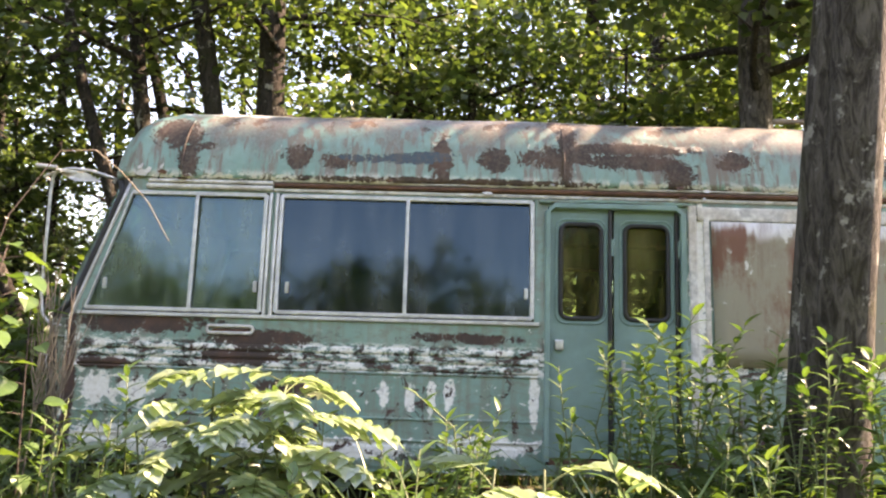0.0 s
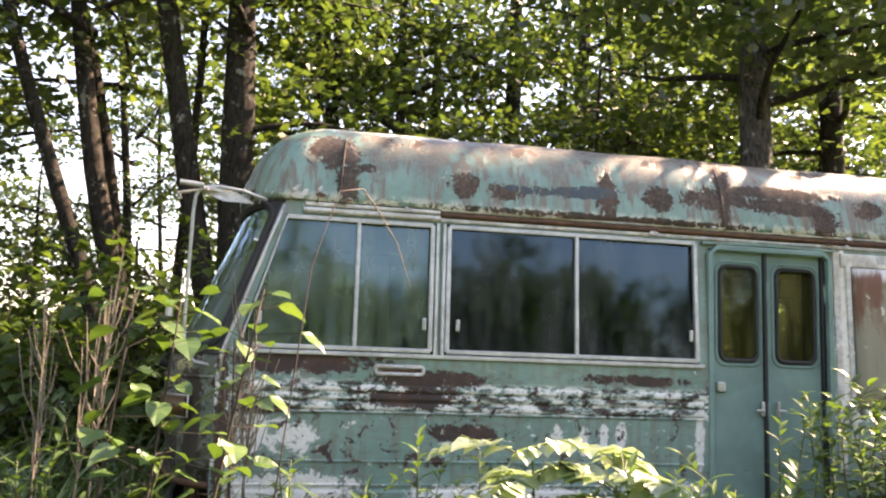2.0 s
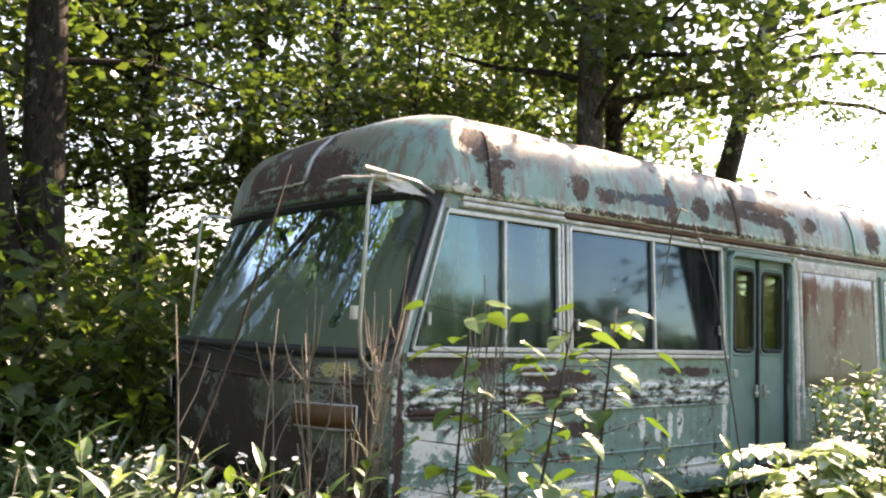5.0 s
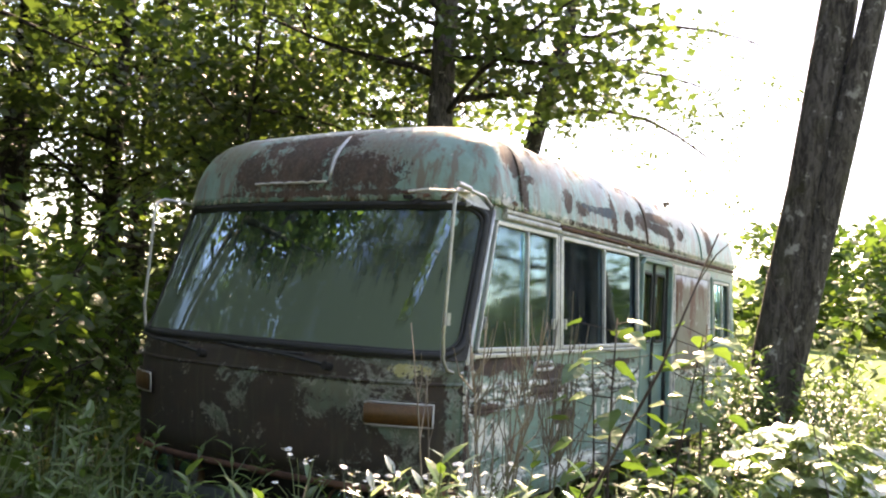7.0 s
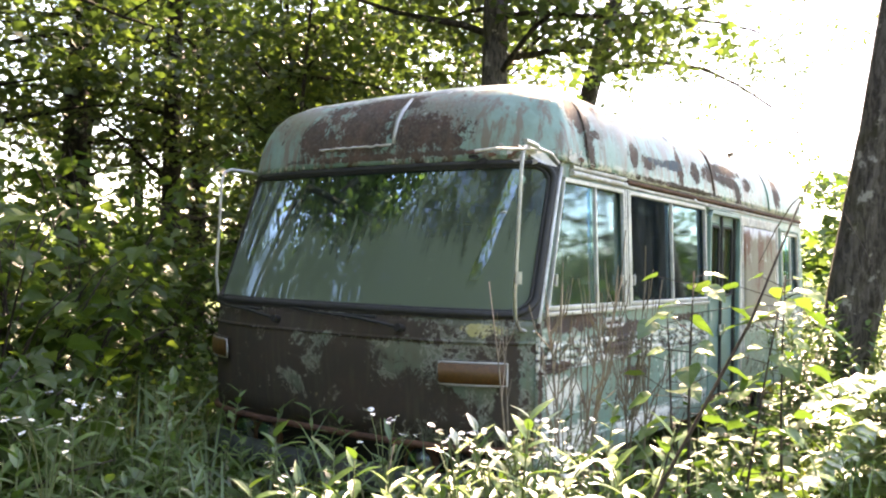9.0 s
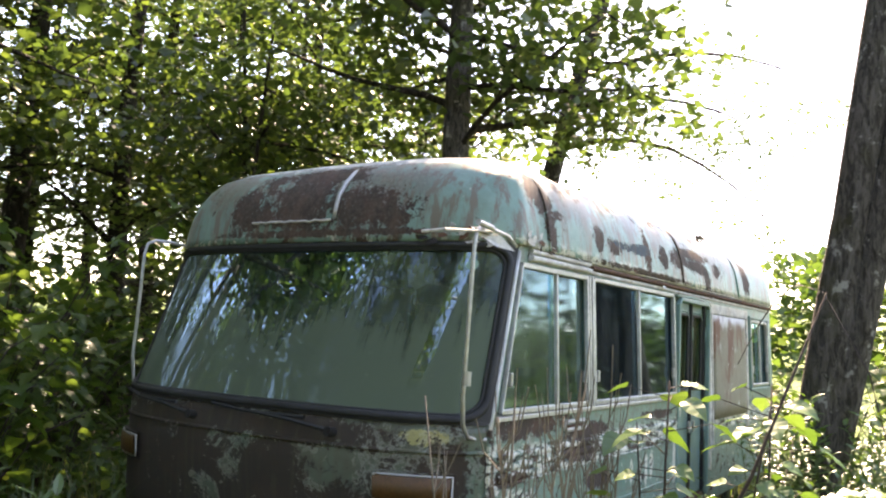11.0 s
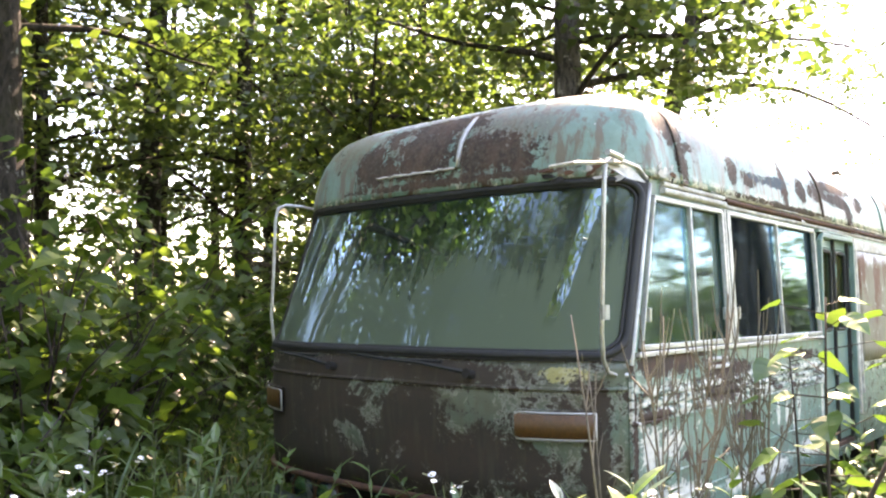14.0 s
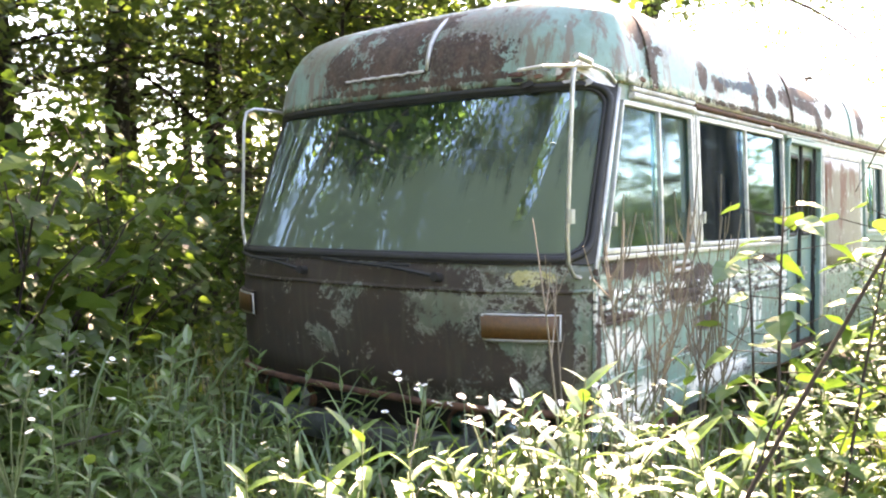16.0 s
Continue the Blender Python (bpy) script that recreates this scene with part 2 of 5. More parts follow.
def glass(name, tint, dust, dust_color, gloss=1.0, ior=1.5, haze=0.03, settle=0.0, tone=(0.46, 0.79, 1.0)):
    """A dusty pane: see-through, with mirror-like reflection by angle and a film of dirt."""
    k = Nodes(name)
    v = k.coord()
    film = k.noise(k.coord((3, 3, 0.7)), 2.5, 6, 0.6)
    spots = k.noise(v, 26, 5, 0.7)
    amount = k.math("MULTIPLY", k.math("ADD", k.step(film, 0.3, 0.75), k.math("MULTIPLY", k.step(spots, 0.5, 0.8), 0.5)), dust, clamp=True)
    sheen = gloss
    if settle:
        # a film of algae and dust, thick low on the pane, with runs washed through it
        sep = k.n("SeparateXYZ")
        k.put(sep.inputs[0], v)
        runs = k.noise(k.coord((1, 7, 0.5)), 2.6, 6, 0.65)
        height = k.math("ADD", sep.outputs[2], k.math("MULTIPLY", k.math("SUBTRACT", k.math("ADD", k.math("MULTIPLY", runs, 0.6), k.math("MULTIPLY", k.noise(v, 3.2, 6, 0.65), 0.4)), 0.5), 1.3))
        coat = k.math("MULTIPLY", k.math("MAXIMUM", k.step(height, 1.80, 1.46), k.math("MULTIPLY", k.step(sep.outputs[1], 1.45, 2.0), 0.75)), settle)
        amount = k.math("MAXIMUM", amount, k.math("MULTIPLY", coat, 0.97))
        # slanting strip near the door-side corner: thinner film, gloss boosted to draw a sky reflection
        line = k.math("ADD", k.math("MULTIPLY", k.math("SUBTRACT", 1.90, sep.outputs[2]), 0.17), 0.205)
        off = k.math("ABSOLUTE", k.math("SUBTRACT", k.math("ADD", sep.outputs[1], k.math("MULTIPLY", k.math("SUBTRACT", k.noise(k.coord((1, 1, 0.6)), 14, 6, 0.7), 0.5), 0.05)), line))
        sky_strip = k.math("MULTIPLY", k.step(off, 0.032, 0.022), k.step(sep.outputs[2], 1.24, 1.42))
        amount = k.math("MULTIPLY", amount, k.math("SUBTRACT", 1.0, k.math("MULTIPLY", sky_strip, 0.75)))
        sheen = k.math("ADD", k.math("MULTIPLY", gloss, k.math("SUBTRACT", 1.0, coat)), k.math("MULTIPLY", sky_strip, 8.0))
    tr = k.n("BsdfTransparent")
    k.put(tr.inputs[0], tint)
    di = k.n("BsdfDiffuse")
    k.put(di.inputs[0], dust_color)
    base = k.n("MixShader")
    k.put(base.inputs[0], amount)
    k.t.links.new(tr.outputs[0], base.inputs[1])
    k.t.links.new(di.outputs[0], base.inputs[2])
    gl = k.n("BsdfGlossy")
    gl.inputs["Roughness"].default_value = haze
    # reflections are tinted blue here, for a bluer sky in the panes
    k.put(gl.inputs["Color"], tone)
    fr = k.n("Fresnel")
    fr.inputs["IOR"].default_value = ior
    k.put(fr.inputs["Normal"], k.bump(k.noise(v, 3.0, 3), 0.03, 0.01))
    top = k.n("MixShader")
    k.put(top.inputs[0], k.math("MULTIPLY", fr.outputs[0], sheen, clamp=True))
    k.t.links.new(base.outputs[0], top.inputs[1])
    k.t.links.new(gl.outputs[0], top.inputs[2])
    return k.done(top.outputs[0])


def leafy(name, a, b, c, lets=0.5, gloss=0.06, through_tint=(1.65, 1.65, 0.75)):
    """Leaves that let light through, each of its own shade."""
    k = Nodes(name)
    g = k.n("NewGeometry")
    r = k.n("ValToRGB")
    e = r.color_ramp.elements
    e[0].color, e[1].color = (*a, 1), (*c, 1)
    e.new(0.55).color = (*b, 1)
    k.put(r.inputs[0], g.outputs["Random Per Island"])
    col = k.mix(k.math("MULTIPLY", k.step(k.noise(k.coord(), 1.2, 3), 0.4, 0.65), 0.5), r.outputs[0], a)
    di, tl, gl = k.n("BsdfDiffuse"), k.n("BsdfTranslucent"), k.n("BsdfGlossy")
    k.put(di.inputs[0], col)
    warm = k.n("Mix", data_type="RGBA", blend_type="MULTIPLY")
    warm.inputs[0].default_value = 1.0
    k.put(warm.inputs[6], col)
    k.put(warm.inputs[7], through_tint)
    k.put(tl.inputs[0], warm.outputs[2])
    gl.inputs["Roughness"].default_value = 0.35
    m1, m2 = k.n("MixShader"), k.n("MixShader")
    m1.inputs[0].default_value, m2.inputs[0].default_value = lets, gloss
    k.t.links.new(di.outputs[0], m1.inputs[1])
    k.t.links.new(tl.outputs[0], m1.inputs[2])
    k.t.links.new(m1.outputs[0], m2.inputs[1])
    k.t.links.new(gl.outputs[0], m2.inputs[2])
    return k.done(m2.outputs[0])


def bark_material(name, dark, light, moss):
    k = Nodes(name)
    v = k.coord((1, 1, 0.28))
    ridge = k.noise(v, 22, 7, 0.7, 0.8)
    patch = k.noise(k.coord(), 2.4, 5, 0.6)
    lich = k.noise(k.coord(), 7, 6, 0.7)
    col = k.mix(k.step(ridge, 0.35, 0.65), dark, light)
    col = k.mix(k.math("MULTIPLY", k.step(patch, 0.5, 0.7), 0.6), col, moss)
    col = k.mix(k.math("MULTIPLY", k.step(lich, 0.58, 0.66), 0.75), col, (0.34, 0.33, 0.29))
    return k.done(k.principled(col, 0.9, 0.0, k.bump(ridge, 0.9, 0.03), 0.2))


def soil_material():
    k = Nodes("ground_soil")
    v = k.coord()
    a, b, c = k.noise(v, 9, 8, 0.7), k.noise(v, 0.5, 5), k.noise(v, 45, 5, 0.7)
    col = k.mix(k.step(a, 0.35, 0.65), (0.035, 0.030, 0.018), (0.085, 0.070, 0.040))
    col = k.mix(k.step(b, 0.4, 0.6), col, (0.045, 0.065, 0.020))
    col = k.mix(k.math("MULTIPLY", k.step(c, 0.55, 0.7), 0.5), col, (0.15, 0.12, 0.06))
    # open meadow away from the trees
    sep = k.n("SeparateXYZ")
    k.put(sep.inputs[0], v)
    far = k.math("MAXIMUM", k.step(sep.outputs[0], 11.0, 16.0), k.step(sep.outputs[1], -8.0, -14.0))
    meadow = k.mix(k.step(a, 0.3, 0.7), (0.075, 0.125, 0.028), (0.14, 0.19, 0.05))
    return k.done(k.principled(k.mix(far, col, meadow), 0.95, 0.0, k.bump(a, 0.8, 0.05), 0.2))


M_SIDE = weathered_paint("coach_paint_side", side=True)
M_ROOF = weathered_paint("coach_paint_roof", roof=True)
M_FRONT = weathered_paint("coach_paint_front", front=True)
M_DOOR = plain("door_paint", (0.145, 0.265, 0.235), 0.45, scale=5, spread=0.25, bump=0.2, second=(0.20, 0.32, 0.28))
M_TRIM = plain("chalky_white_trim", (0.72, 0.71, 0.66), 0.6, scale=18, spread=0.5, bump=0.6, second=(0.42, 0.34, 0.25))
M_ALU = plain("weathered_aluminium", (0.50, 0.50, 0.47), 0.42, 0.55, scale=30, spread=0.3, bump=0.2)
M_CHROME = plain("dull_chrome", (0.50, 0.50, 0.48), 0.38, 0.7, scale=40, spread=0.25, bump=0.15)
M_RUBBER = plain("perished_black_rubber", (0.018, 0.019, 0.018), 0.65, scale=30, spread=0.4)
M_RUSTY = plain("bare_rust", (0.12, 0.055, 0.035), 0.9, scale=22, spread=0.5, bump=0.7, second=(0.20, 0.09, 0.045))
M_DARK = plain("dark_underbody", (0.018, 0.016, 0.014), 0.9, scale=12, spread=0.4)
M_INSIDE = plain("faded_cabin_lining", (0.14, 0.14, 0.11), 0.8, scale=5, spread=0.35)
M_AMBER = plain("aged_amber_lens", (0.135, 0.058, 0.017), 0.4, scale=50, spread=0.4, second=(0.095, 0.050, 0.022))
M_WS = glass("dusty_windscreen_glass", (0.30, 0.46, 0.38), 0.9, (0.108, 0.143, 0.098), 0.80, 1.45, 0.012, 0.88, (0.62, 0.87, 1.0))
M_GLASS = glass("dusty_clear_glass", (0.50, 0.60, 0.46), 0.80, (0.112, 0.142, 0.098), 1.6, 1.5, 0.05)
M_TINTED = glass("dark_tinted_glass", (0.10, 0.12, 0.12), 0.55, (0.076, 0.080, 0.074), 1.15, 1.5, 0.05)
# the yellow film colour stands in for sunlit foliage seen through the door panes
M_CLEAR = glass("door_glass", (0.78, 0.76, 0.50), 0.40, (0.20, 0.18, 0.07), 0.4)
M_LAMP = glass("headlamp_glass", (0.7, 0.7, 0.65), 0.5, (0.45, 0.45, 0.40), 2.0)
M_BARK = bark_material("dark_bark", (0.013, 0.010, 0.008), (0.050, 0.041, 0.033), (0.030, 0.031, 0.015))
M_BARK_NEAR = bark_material("mossy_bark", (0.026, 0.021, 0.017), (0.120, 0.106, 0.092), (0.050, 0.048, 0.018))
M_CROWN = leafy("tree_leaves", (0.034, 0.060, 0.020), (0.060, 0.096, 0.028), (0.115, 0.155, 0.044), 0.52, 0.07, (1.5, 1.6, 0.85))
M_SHRUB = leafy("shrub_leaves", (0.038, 0.076, 0.022), (0.062, 0.110, 0.032), (0.098, 0.146, 0.046), 0.45, 0.035)
M_WEED = leafy("weed_leaves", (0.048, 0.100, 0.028), (0.080, 0.150, 0.042), (0.115, 0.185, 0.060), 0.33, 0.06)
# sunlight put into the leaf colour: paler and glossier than M_WEED
M_BRIGHT = leafy("sun_bright_leaves", (0.15, 0.225, 0.085), (0.21, 0.290, 0.130), (0.28, 0.350, 0.185), 0.45, 0.24, (1.5, 1.55, 1.25))
M_GRASS = leafy("grass_blades", (0.045, 0.090, 0.022), (0.090, 0.150, 0.040), (0.20, 0.19, 0.085), 0.35, 0.06)
M_STEM = plain("green_stem", (0.10, 0.13, 0.05), 0.7, scale=20)
M_DRY = plain("dry_stalk", (0.20, 0.165, 0.125), 0.85, scale=30, spread=0.4)
M_TWIG = plain("dark_twig", (0.05, 0.035, 0.028), 0.85, scale=30, spread=0.4)
M_PETAL = plain("white_petals", (0.82, 0.82, 0.80), 0.7, scale=60, spread=0.1, bump=0.1)
M_EYE = plain("yellow_florets", (0.55, 0.42, 0.05), 0.8, scale=60, spread=0.3)
M_SOIL = soil_material()


# ---- mesh helpers ----
def mesh_of(name, verts, faces, mat, smooth=False):
    me = bpy.data.meshes.new(name)
    me.from_pydata([tuple(v) for v in verts] if not isinstance(verts, np.ndarray) else verts.tolist(), [], faces if not isinstance(faces, np.ndarray) else faces.tolist())
    me.materials.append(mat)
    if smooth:
        me.polygons.foreach_set("use_smooth", [True] * len(me.polygons))
    me.update()
    return me


def part(name, data, mat, parent, label="", smooth=False):
    """One mesh under a thing: data is a bmesh or (verts, faces)."""
    if isinstance(data, bpy.types.Mesh):
        me = data
    elif isinstance(data, tuple):
        me = mesh_of(name, data[0], data[1], mat, smooth)
    else:
        me = bpy.data.meshes.new(name)
        bmesh.ops.recalc_face_normals(data, faces=data.faces)
        data.to_mesh(me)
        data.free()
        me.materials.append(mat)
        if smooth:
            me.polygons.foreach_set("use_smooth", [True] * len(me.polygons))
    ob = new(name, me)
    ob.parent = parent
    return tagged(ob, label)


def joined(*pieces):
    vs, fs = [], []
    for v, f in pieces:
        o = len(vs)
        vs += [tuple(p) for p in v]
        fs += [tuple(i + o for i in q) for q in f]
    return vs, fs


def tube(points, radii, sides=8, caps=True):
    """A tapered tube along points."""
    pts = [Vector(p) for p in points]
    if not isinstance(radii, (list, tuple)):
        radii = [radii] * len(pts)
    vs, fs = [], []
    ref = None
    for i, p in enumerate(pts):
        d = (pts[min(i + 1, len(pts) - 1)] - pts[max(i - 1, 0)]).normalized()
        if ref is None:
            ref = d.orthogonal().normalized()
        ref = (ref - d * ref.dot(d)).normalized()
        b = d.cross(ref)
        for j in range(sides):
            a = 2 * math.pi * j / sides
            vs.append(p + (ref * math.cos(a) + b * math.sin(a)) * radii[i])
    for i in range(len(pts) - 1):
        for j in range(sides):
            k2 = (j + 1) % sides
            fs.append((i * sides + j, i * sides + k2, (i + 1) * sides + k2, (i + 1) * sides + j))
    if caps:
        fs.append(tuple(range(sides - 1, -1, -1)))
        fs.append(tuple((len(pts) - 1) * sides + j for j in range(sides)))
    return vs, fs


def rounded_box(sx, sy, sz, bevel=0.008, segments=2, m=None):
    bm = bmesh.new()
    bmesh.ops.create_cube(bm, size=1.0)
    bmesh.ops.scale(bm, vec=(sx, sy, sz), verts=bm.verts)
    bmesh.ops.bevel(bm, geom=bm.edges[:], offset=bevel, segments=segments, affect="EDGES", profile=0.6)
    if m is not None:
        bmesh.ops.transform(bm, matrix=m, verts=bm.verts)
    return bm


def rounded_loop(x0, z0, x1, z1, r, n=6):
    """Points of a rounded rectangle, anticlockwise."""
    out = []
    for cx, cz, a0 in ((x1 - r, z1 - r, 0), (x0 + r, z1 - r, 90), (x0 + r, z0 + r, 180), (x1 - r, z0 + r, 270)):
        for i in range(n + 1):
            a = radians(a0 + 90 * i / n)
            out.append((cx + r * math.cos(a), cz + r * math.sin(a)))
    return out


def ring_tube(points, r, sides=6):
    """A closed tube."""
    pts = [Vector(p) for p in points]
    n = len(pts)
    vs, fs = [], []
    for i, p in enumerate(pts):
        d = (pts[(i + 1) % n] - pts[i - 1]).normalized()
        up = Vector((0, 1, 0)) if abs(d.y) < 0.9 else Vector((1, 0, 0))
        a1 = d.cross(up).normalized()
        a2 = d.cross(a1)
        for j in range(sides):
            a = 2 * math.pi * j / sides
            vs.append(p + (a1 * math.cos(a) + a2 * math.sin(a)) * r)
    for i in range(n):
        for j in range(sides):
            fs.append((i * sides + j, i * sides + (j + 1) % sides, ((i + 1) % n) * sides + (j + 1) % sides, ((i + 1) % n) * sides + j))
    return vs, fs


# ---- the ground ----
def ease(a, b, v):
    u = min(1.0, max(0.0, (v - a) / (b - a)))
    return u * u * (3 - 2 * u)


def ground_z(x, y):
    z = -0.06 - 0.62 * ease(-1.0, -5.0, y)
    z += 0.05 * noise.noise(Vector((x * 0.7, y * 0.7, 0.3))) + 0.4 * noise.noise(Vector((x * 0.05, y * 0.05, 1.7))) * ease(10, 40, math.hypot(x, y))
    z += 9.0 * ease(45, 160, x) + 4.0 * ease(60, 180, -y)
    return z


def make_ground():
    def line(a, b):
        near = list(np.linspace(-12, 16, 85))
        lo = [-12 - 3 * 1.32 ** i for i in range(1, 19)][::-1]
        hi = [16 + 3 * 1.32 ** i for i in range(1, 19)]
        return lo + near + hi
    xs, ys = line(-12, 16), line(-12, 16)
    vs = [(x, y, ground_z(x, y)) for y in ys for x in xs]
    n = len(xs)
    fs = [(j * n + i, j * n + i + 1, (j + 1) * n + i + 1, (j + 1) * n + i) for j in range(len(ys) - 1) for i in range(n - 1)]
    ob = new("ground", mesh_of("ground", vs, fs, M_SOIL, True))
    return tagged(ob, "leaf-littered woodland soil running into open sunlit meadow", "ground", kind="structure")


make_ground()

# ---- the coach ----
WIDE, REAR = 2.35, 5.86
MID = WIDE / 2


def table(rows, z):
    for (a, va), (b, vb) in zip(rows, rows[1:]):
        if z <= b:
            return va + (vb - va) * max(0.0, (z - a) / (b - a))
    return rows[-1][1]


# height: inset of the side; place of the front corner; bulge of the front
INSET = [(0.2, 0.03), (0.5, 0.0), (1.15, 0.0), (1.95, 0.035), (2.03, 0.043), (2.12, 0.058), (2.20, 0.082), (2.27, 0.115), (2.33, 0.165), (2.38, 0.25), (2.42, 0.40), (2.45, 0.66), (2.47, 0.95)]
CORNER = [(0.2, -0.04), (0.5, -0.09), (1.10, -0.09), (1.16, -0.07), (1.95, 0.20), (2.03, 0.207), (2.12, 0.222), (2.20, 0.248), (2.27, 0.285), (2.33, 0.335), (2.38, 0.42), (2.42, 0.56), (2.45, 0.80), (2.47, 1.1)]
BULGE = [(0.2, 0.17), (0.45, 0.20), (0.9, 0.25), (1.02, 0.245), (1.15, 0.21), (1.95, 0.14), (2.2, 0.14), (2.47, 0.10)]


def front_point(y, z, out=0.0):
    s = table(INSET, z)
    d = min(1.0, abs(y - MID) / (MID - s))
    x = table(CORNER, z) - 0.10 * (1 - d ** 14) - table(BULGE, z) * (1 - d ** 3)
    return Vector((x - out, y, z))


def side_point(st, z, out=0.0, far=False):
    s = table(INSET, z)
    c = table(CORNER, z)
    rear = REAR - 0.7 * s
    x = st + (c + 0.09) * max(0.0, 1 - (st + 0.09) / 0.65) if st < 0.56 else st
    if st > 4.5:
        x = 4.5 + (st - 4.5) * (rear - 4.5) / (REAR - 4.5)
    if z > 2.3:
        x = c + (x - c) * 1.0 if x > c else c
    return Vector((x, WIDE - s + out if far else s - out, z))


LEVELS = [0.30, 0.36, 0.45, 0.60, 0.72, 0.85, 0.92, 0.985, 1.08, 1.122, 1.155, 1.22, 1.36, 1.5, 1.66, 1.78, 1.835, 1.872, 1.95, 1.99, 2.03, 2.07, 2.12, 2.16, 2.20, 2.24, 2.27, 2.30, 2.33, 2.355, 2.38, 2.40, 2.42, 2.435, 2.45, 2.46, 2.47]
STATIONS = [-0.09, -0.035, 0.1, 0.25, 0.4, 0.594, 0.8, 1.015, 1.075, 1.3, 1.55, 1.83, 2.1, 2.35, 2.575, 2.65, 2.85, 3.03, 3.25, 3.43, 3.53, 3.9, 4.3, 4.72, 4.9, 5.2, 5.62, 5.75, REAR]
WINDOW_Z = (1.155, 1.872)


def side_open(a, b, lo, hi, far):
    """Whether the cell between two stations and levels is an opening."""
    m, z = (a + b) / 2, (lo + hi) / 2
    if WINDOW_Z[0] < z < WINDOW_Z[1] and (-0.035 < m < 1.015 or 1.075 < m < 2.575):
        return True
    if 4.9 < m < 5.62 and 1.155 < z < 1.78:
        return True
    if far:
        return 1.155 < z < 1.78 and 2.65 < m < 4.72
    return 2.65 < m < 3.43 and 0.36 < z < 1.835


def grid_skin(rows, skip):
    """Quads between rows of points, leaving out skipped cells."""
    n = len(rows[0])
    vs = [p for r in rows for p in r]
    fs = []
    for j in range(len(rows) - 1):
        for i in range(n - 1):
            if not skip(i, j):
                fs.append((j * n + i, j * n + i + 1, (j + 1) * n + i + 1, (j + 1) * n + i))
    used = sorted({i for f in fs for i in f})
    where = {o: q for q, o in enumerate(used)}
    return [vs[o] for o in used], [tuple(where[i] for i in f) for f in fs]


def thick(ob, t, offset=-1):
    m = ob.modifiers.new("thickness", "SOLIDIFY")
    m.thickness, m.offset = t, offset
    return ob


def make_coach():
    root = new("coach")
    tagged(root, "derelict green coach with flaking paint and rust, among tall weeds", "bus")
    low = [z for z in LEVELS if z <= 1.95]
    high = [z for z in LEVELS if z >= 1.95]
    ny = 34
    ys = [0.5 - 0.5 * math.cos(math.pi * i / ny) for i in range(ny + 1)]

    def y_at(u, z):
        s = table(INSET, z)
        return s + (WIDE - 2 * s) * u

    # side walls, nearest first
    for far in (False, True):
        rows = [[side_point(st, z, 0, far) for st in STATIONS] for z in low]
        if far:
            rows = [r[::-1] for r in rows]
            cells = lambda i, j: side_open(STATIONS[::-1][i + 1], STATIONS[::-1][i], low[j], low[j + 1], True)
        else:
            cells = lambda i, j: side_open(STATIONS[i], STATIONS[i + 1], low[j], low[j + 1], False)
        thick(part("side_wall", grid_skin(rows, cells), M_SIDE, root, "green side panel with a flaked cream belt and rust"), 0.035)
    # front panel below the windscreen and header strip above it
    low_front = [z for z in low if z <= 1.13 and z >= 0.45]
    fr = part("front_panel", grid_skin([[front_point(y_at(1 - u, z), z) for u in ys] for z in low_front], lambda i, j: False), M_FRONT, root, "bowed front panel, mostly brown rust", True)
    thick(fr, 0.03)
    # rolled lower lip and crease
    lip = [front_point(y_at(u, 0.47), 0.465, 0.012) for u in ys]
    part("front_lip", tube(lip, 0.018, 8), M_RUSTY, root, smooth=True)
    part("crease_moulding", tube([front_point(y_at(u, 1.0), 1.0, 0.002) for u in ys[1:-1]], 0.010, 6), M_FRONT, root, smooth=True)
    apron = [[front_point(y_at(1 - u, z), z, -0.12) for u in ys] for z in (0.16, 0.25, 0.36, 0.47)]
    thick(part("lower_apron", grid_skin(apron, lambda i, j: False), M_DARK, root, "dark recessed apron behind the bumper"), 0.02)
    # rear wall
    rear_rows = []
    for z in low:
        s = table(INSET, z)
        rear_rows.append([Vector((REAR - 0.7 * s + 0.10 * (1 - abs(2 * u - 1) ** 3), s + (WIDE - 2 * s) * u, z)) for u in ys])
    thick(part("rear_wall", grid_skin(rear_rows, lambda i, j: 10 < i < 23 and 1.155 < (low[j] + low[j + 1]) / 2 < 1.78), M_SIDE, root), 0.035)
    # roof: one skin from the near gutter over the front and sides
    rows = []
    for z in high:
        near = [side_point(st, z) for st in STATIONS[::-1]]
        front = [front_point(y_at(u, z), z) for u in ys[1:-1]]
        rest = [side_point(st, z, 0, True) for st in STATIONS]
        s = table(INSET, z)
        back = [Vector((REAR - 0.7 * s + 0.10 * (1 - abs(2 * u - 1) ** 3), s + (WIDE - 2 * s) * u, z)) for u in ys[::-1][1:-1]]
        loop = near + front + rest + back
        for p in loop:
            if z < 2.44:
                p += Vector((0, 0, 1)) * 0.012 * noise.noise(p * 1.8) + Vector((0, -1 if p.y < MID else 1, 0)) * 0.010 * noise.noise(p * 2.7)
        rows.append(loop + [loop[0]])
    vs, fs = grid_skin(rows, lambda i, j: False)
    n = len(rows[0])
    fs = [f[::-1] for f in fs]
    fs.append(tuple(len(vs) - n + i for i in range(n - 1)))
    thick(part("roof", (vs, fs), M_ROOF, root, "rounded green roof with rust streaks and peeled patches", True), 0.03, 1)
    # floor and dark underbody
    part("cabin_floor", rounded_box(5.7, 2.25, 0.06, 0.01, 1, pose(2.98, MID, 0.52)), M_DARK, root)
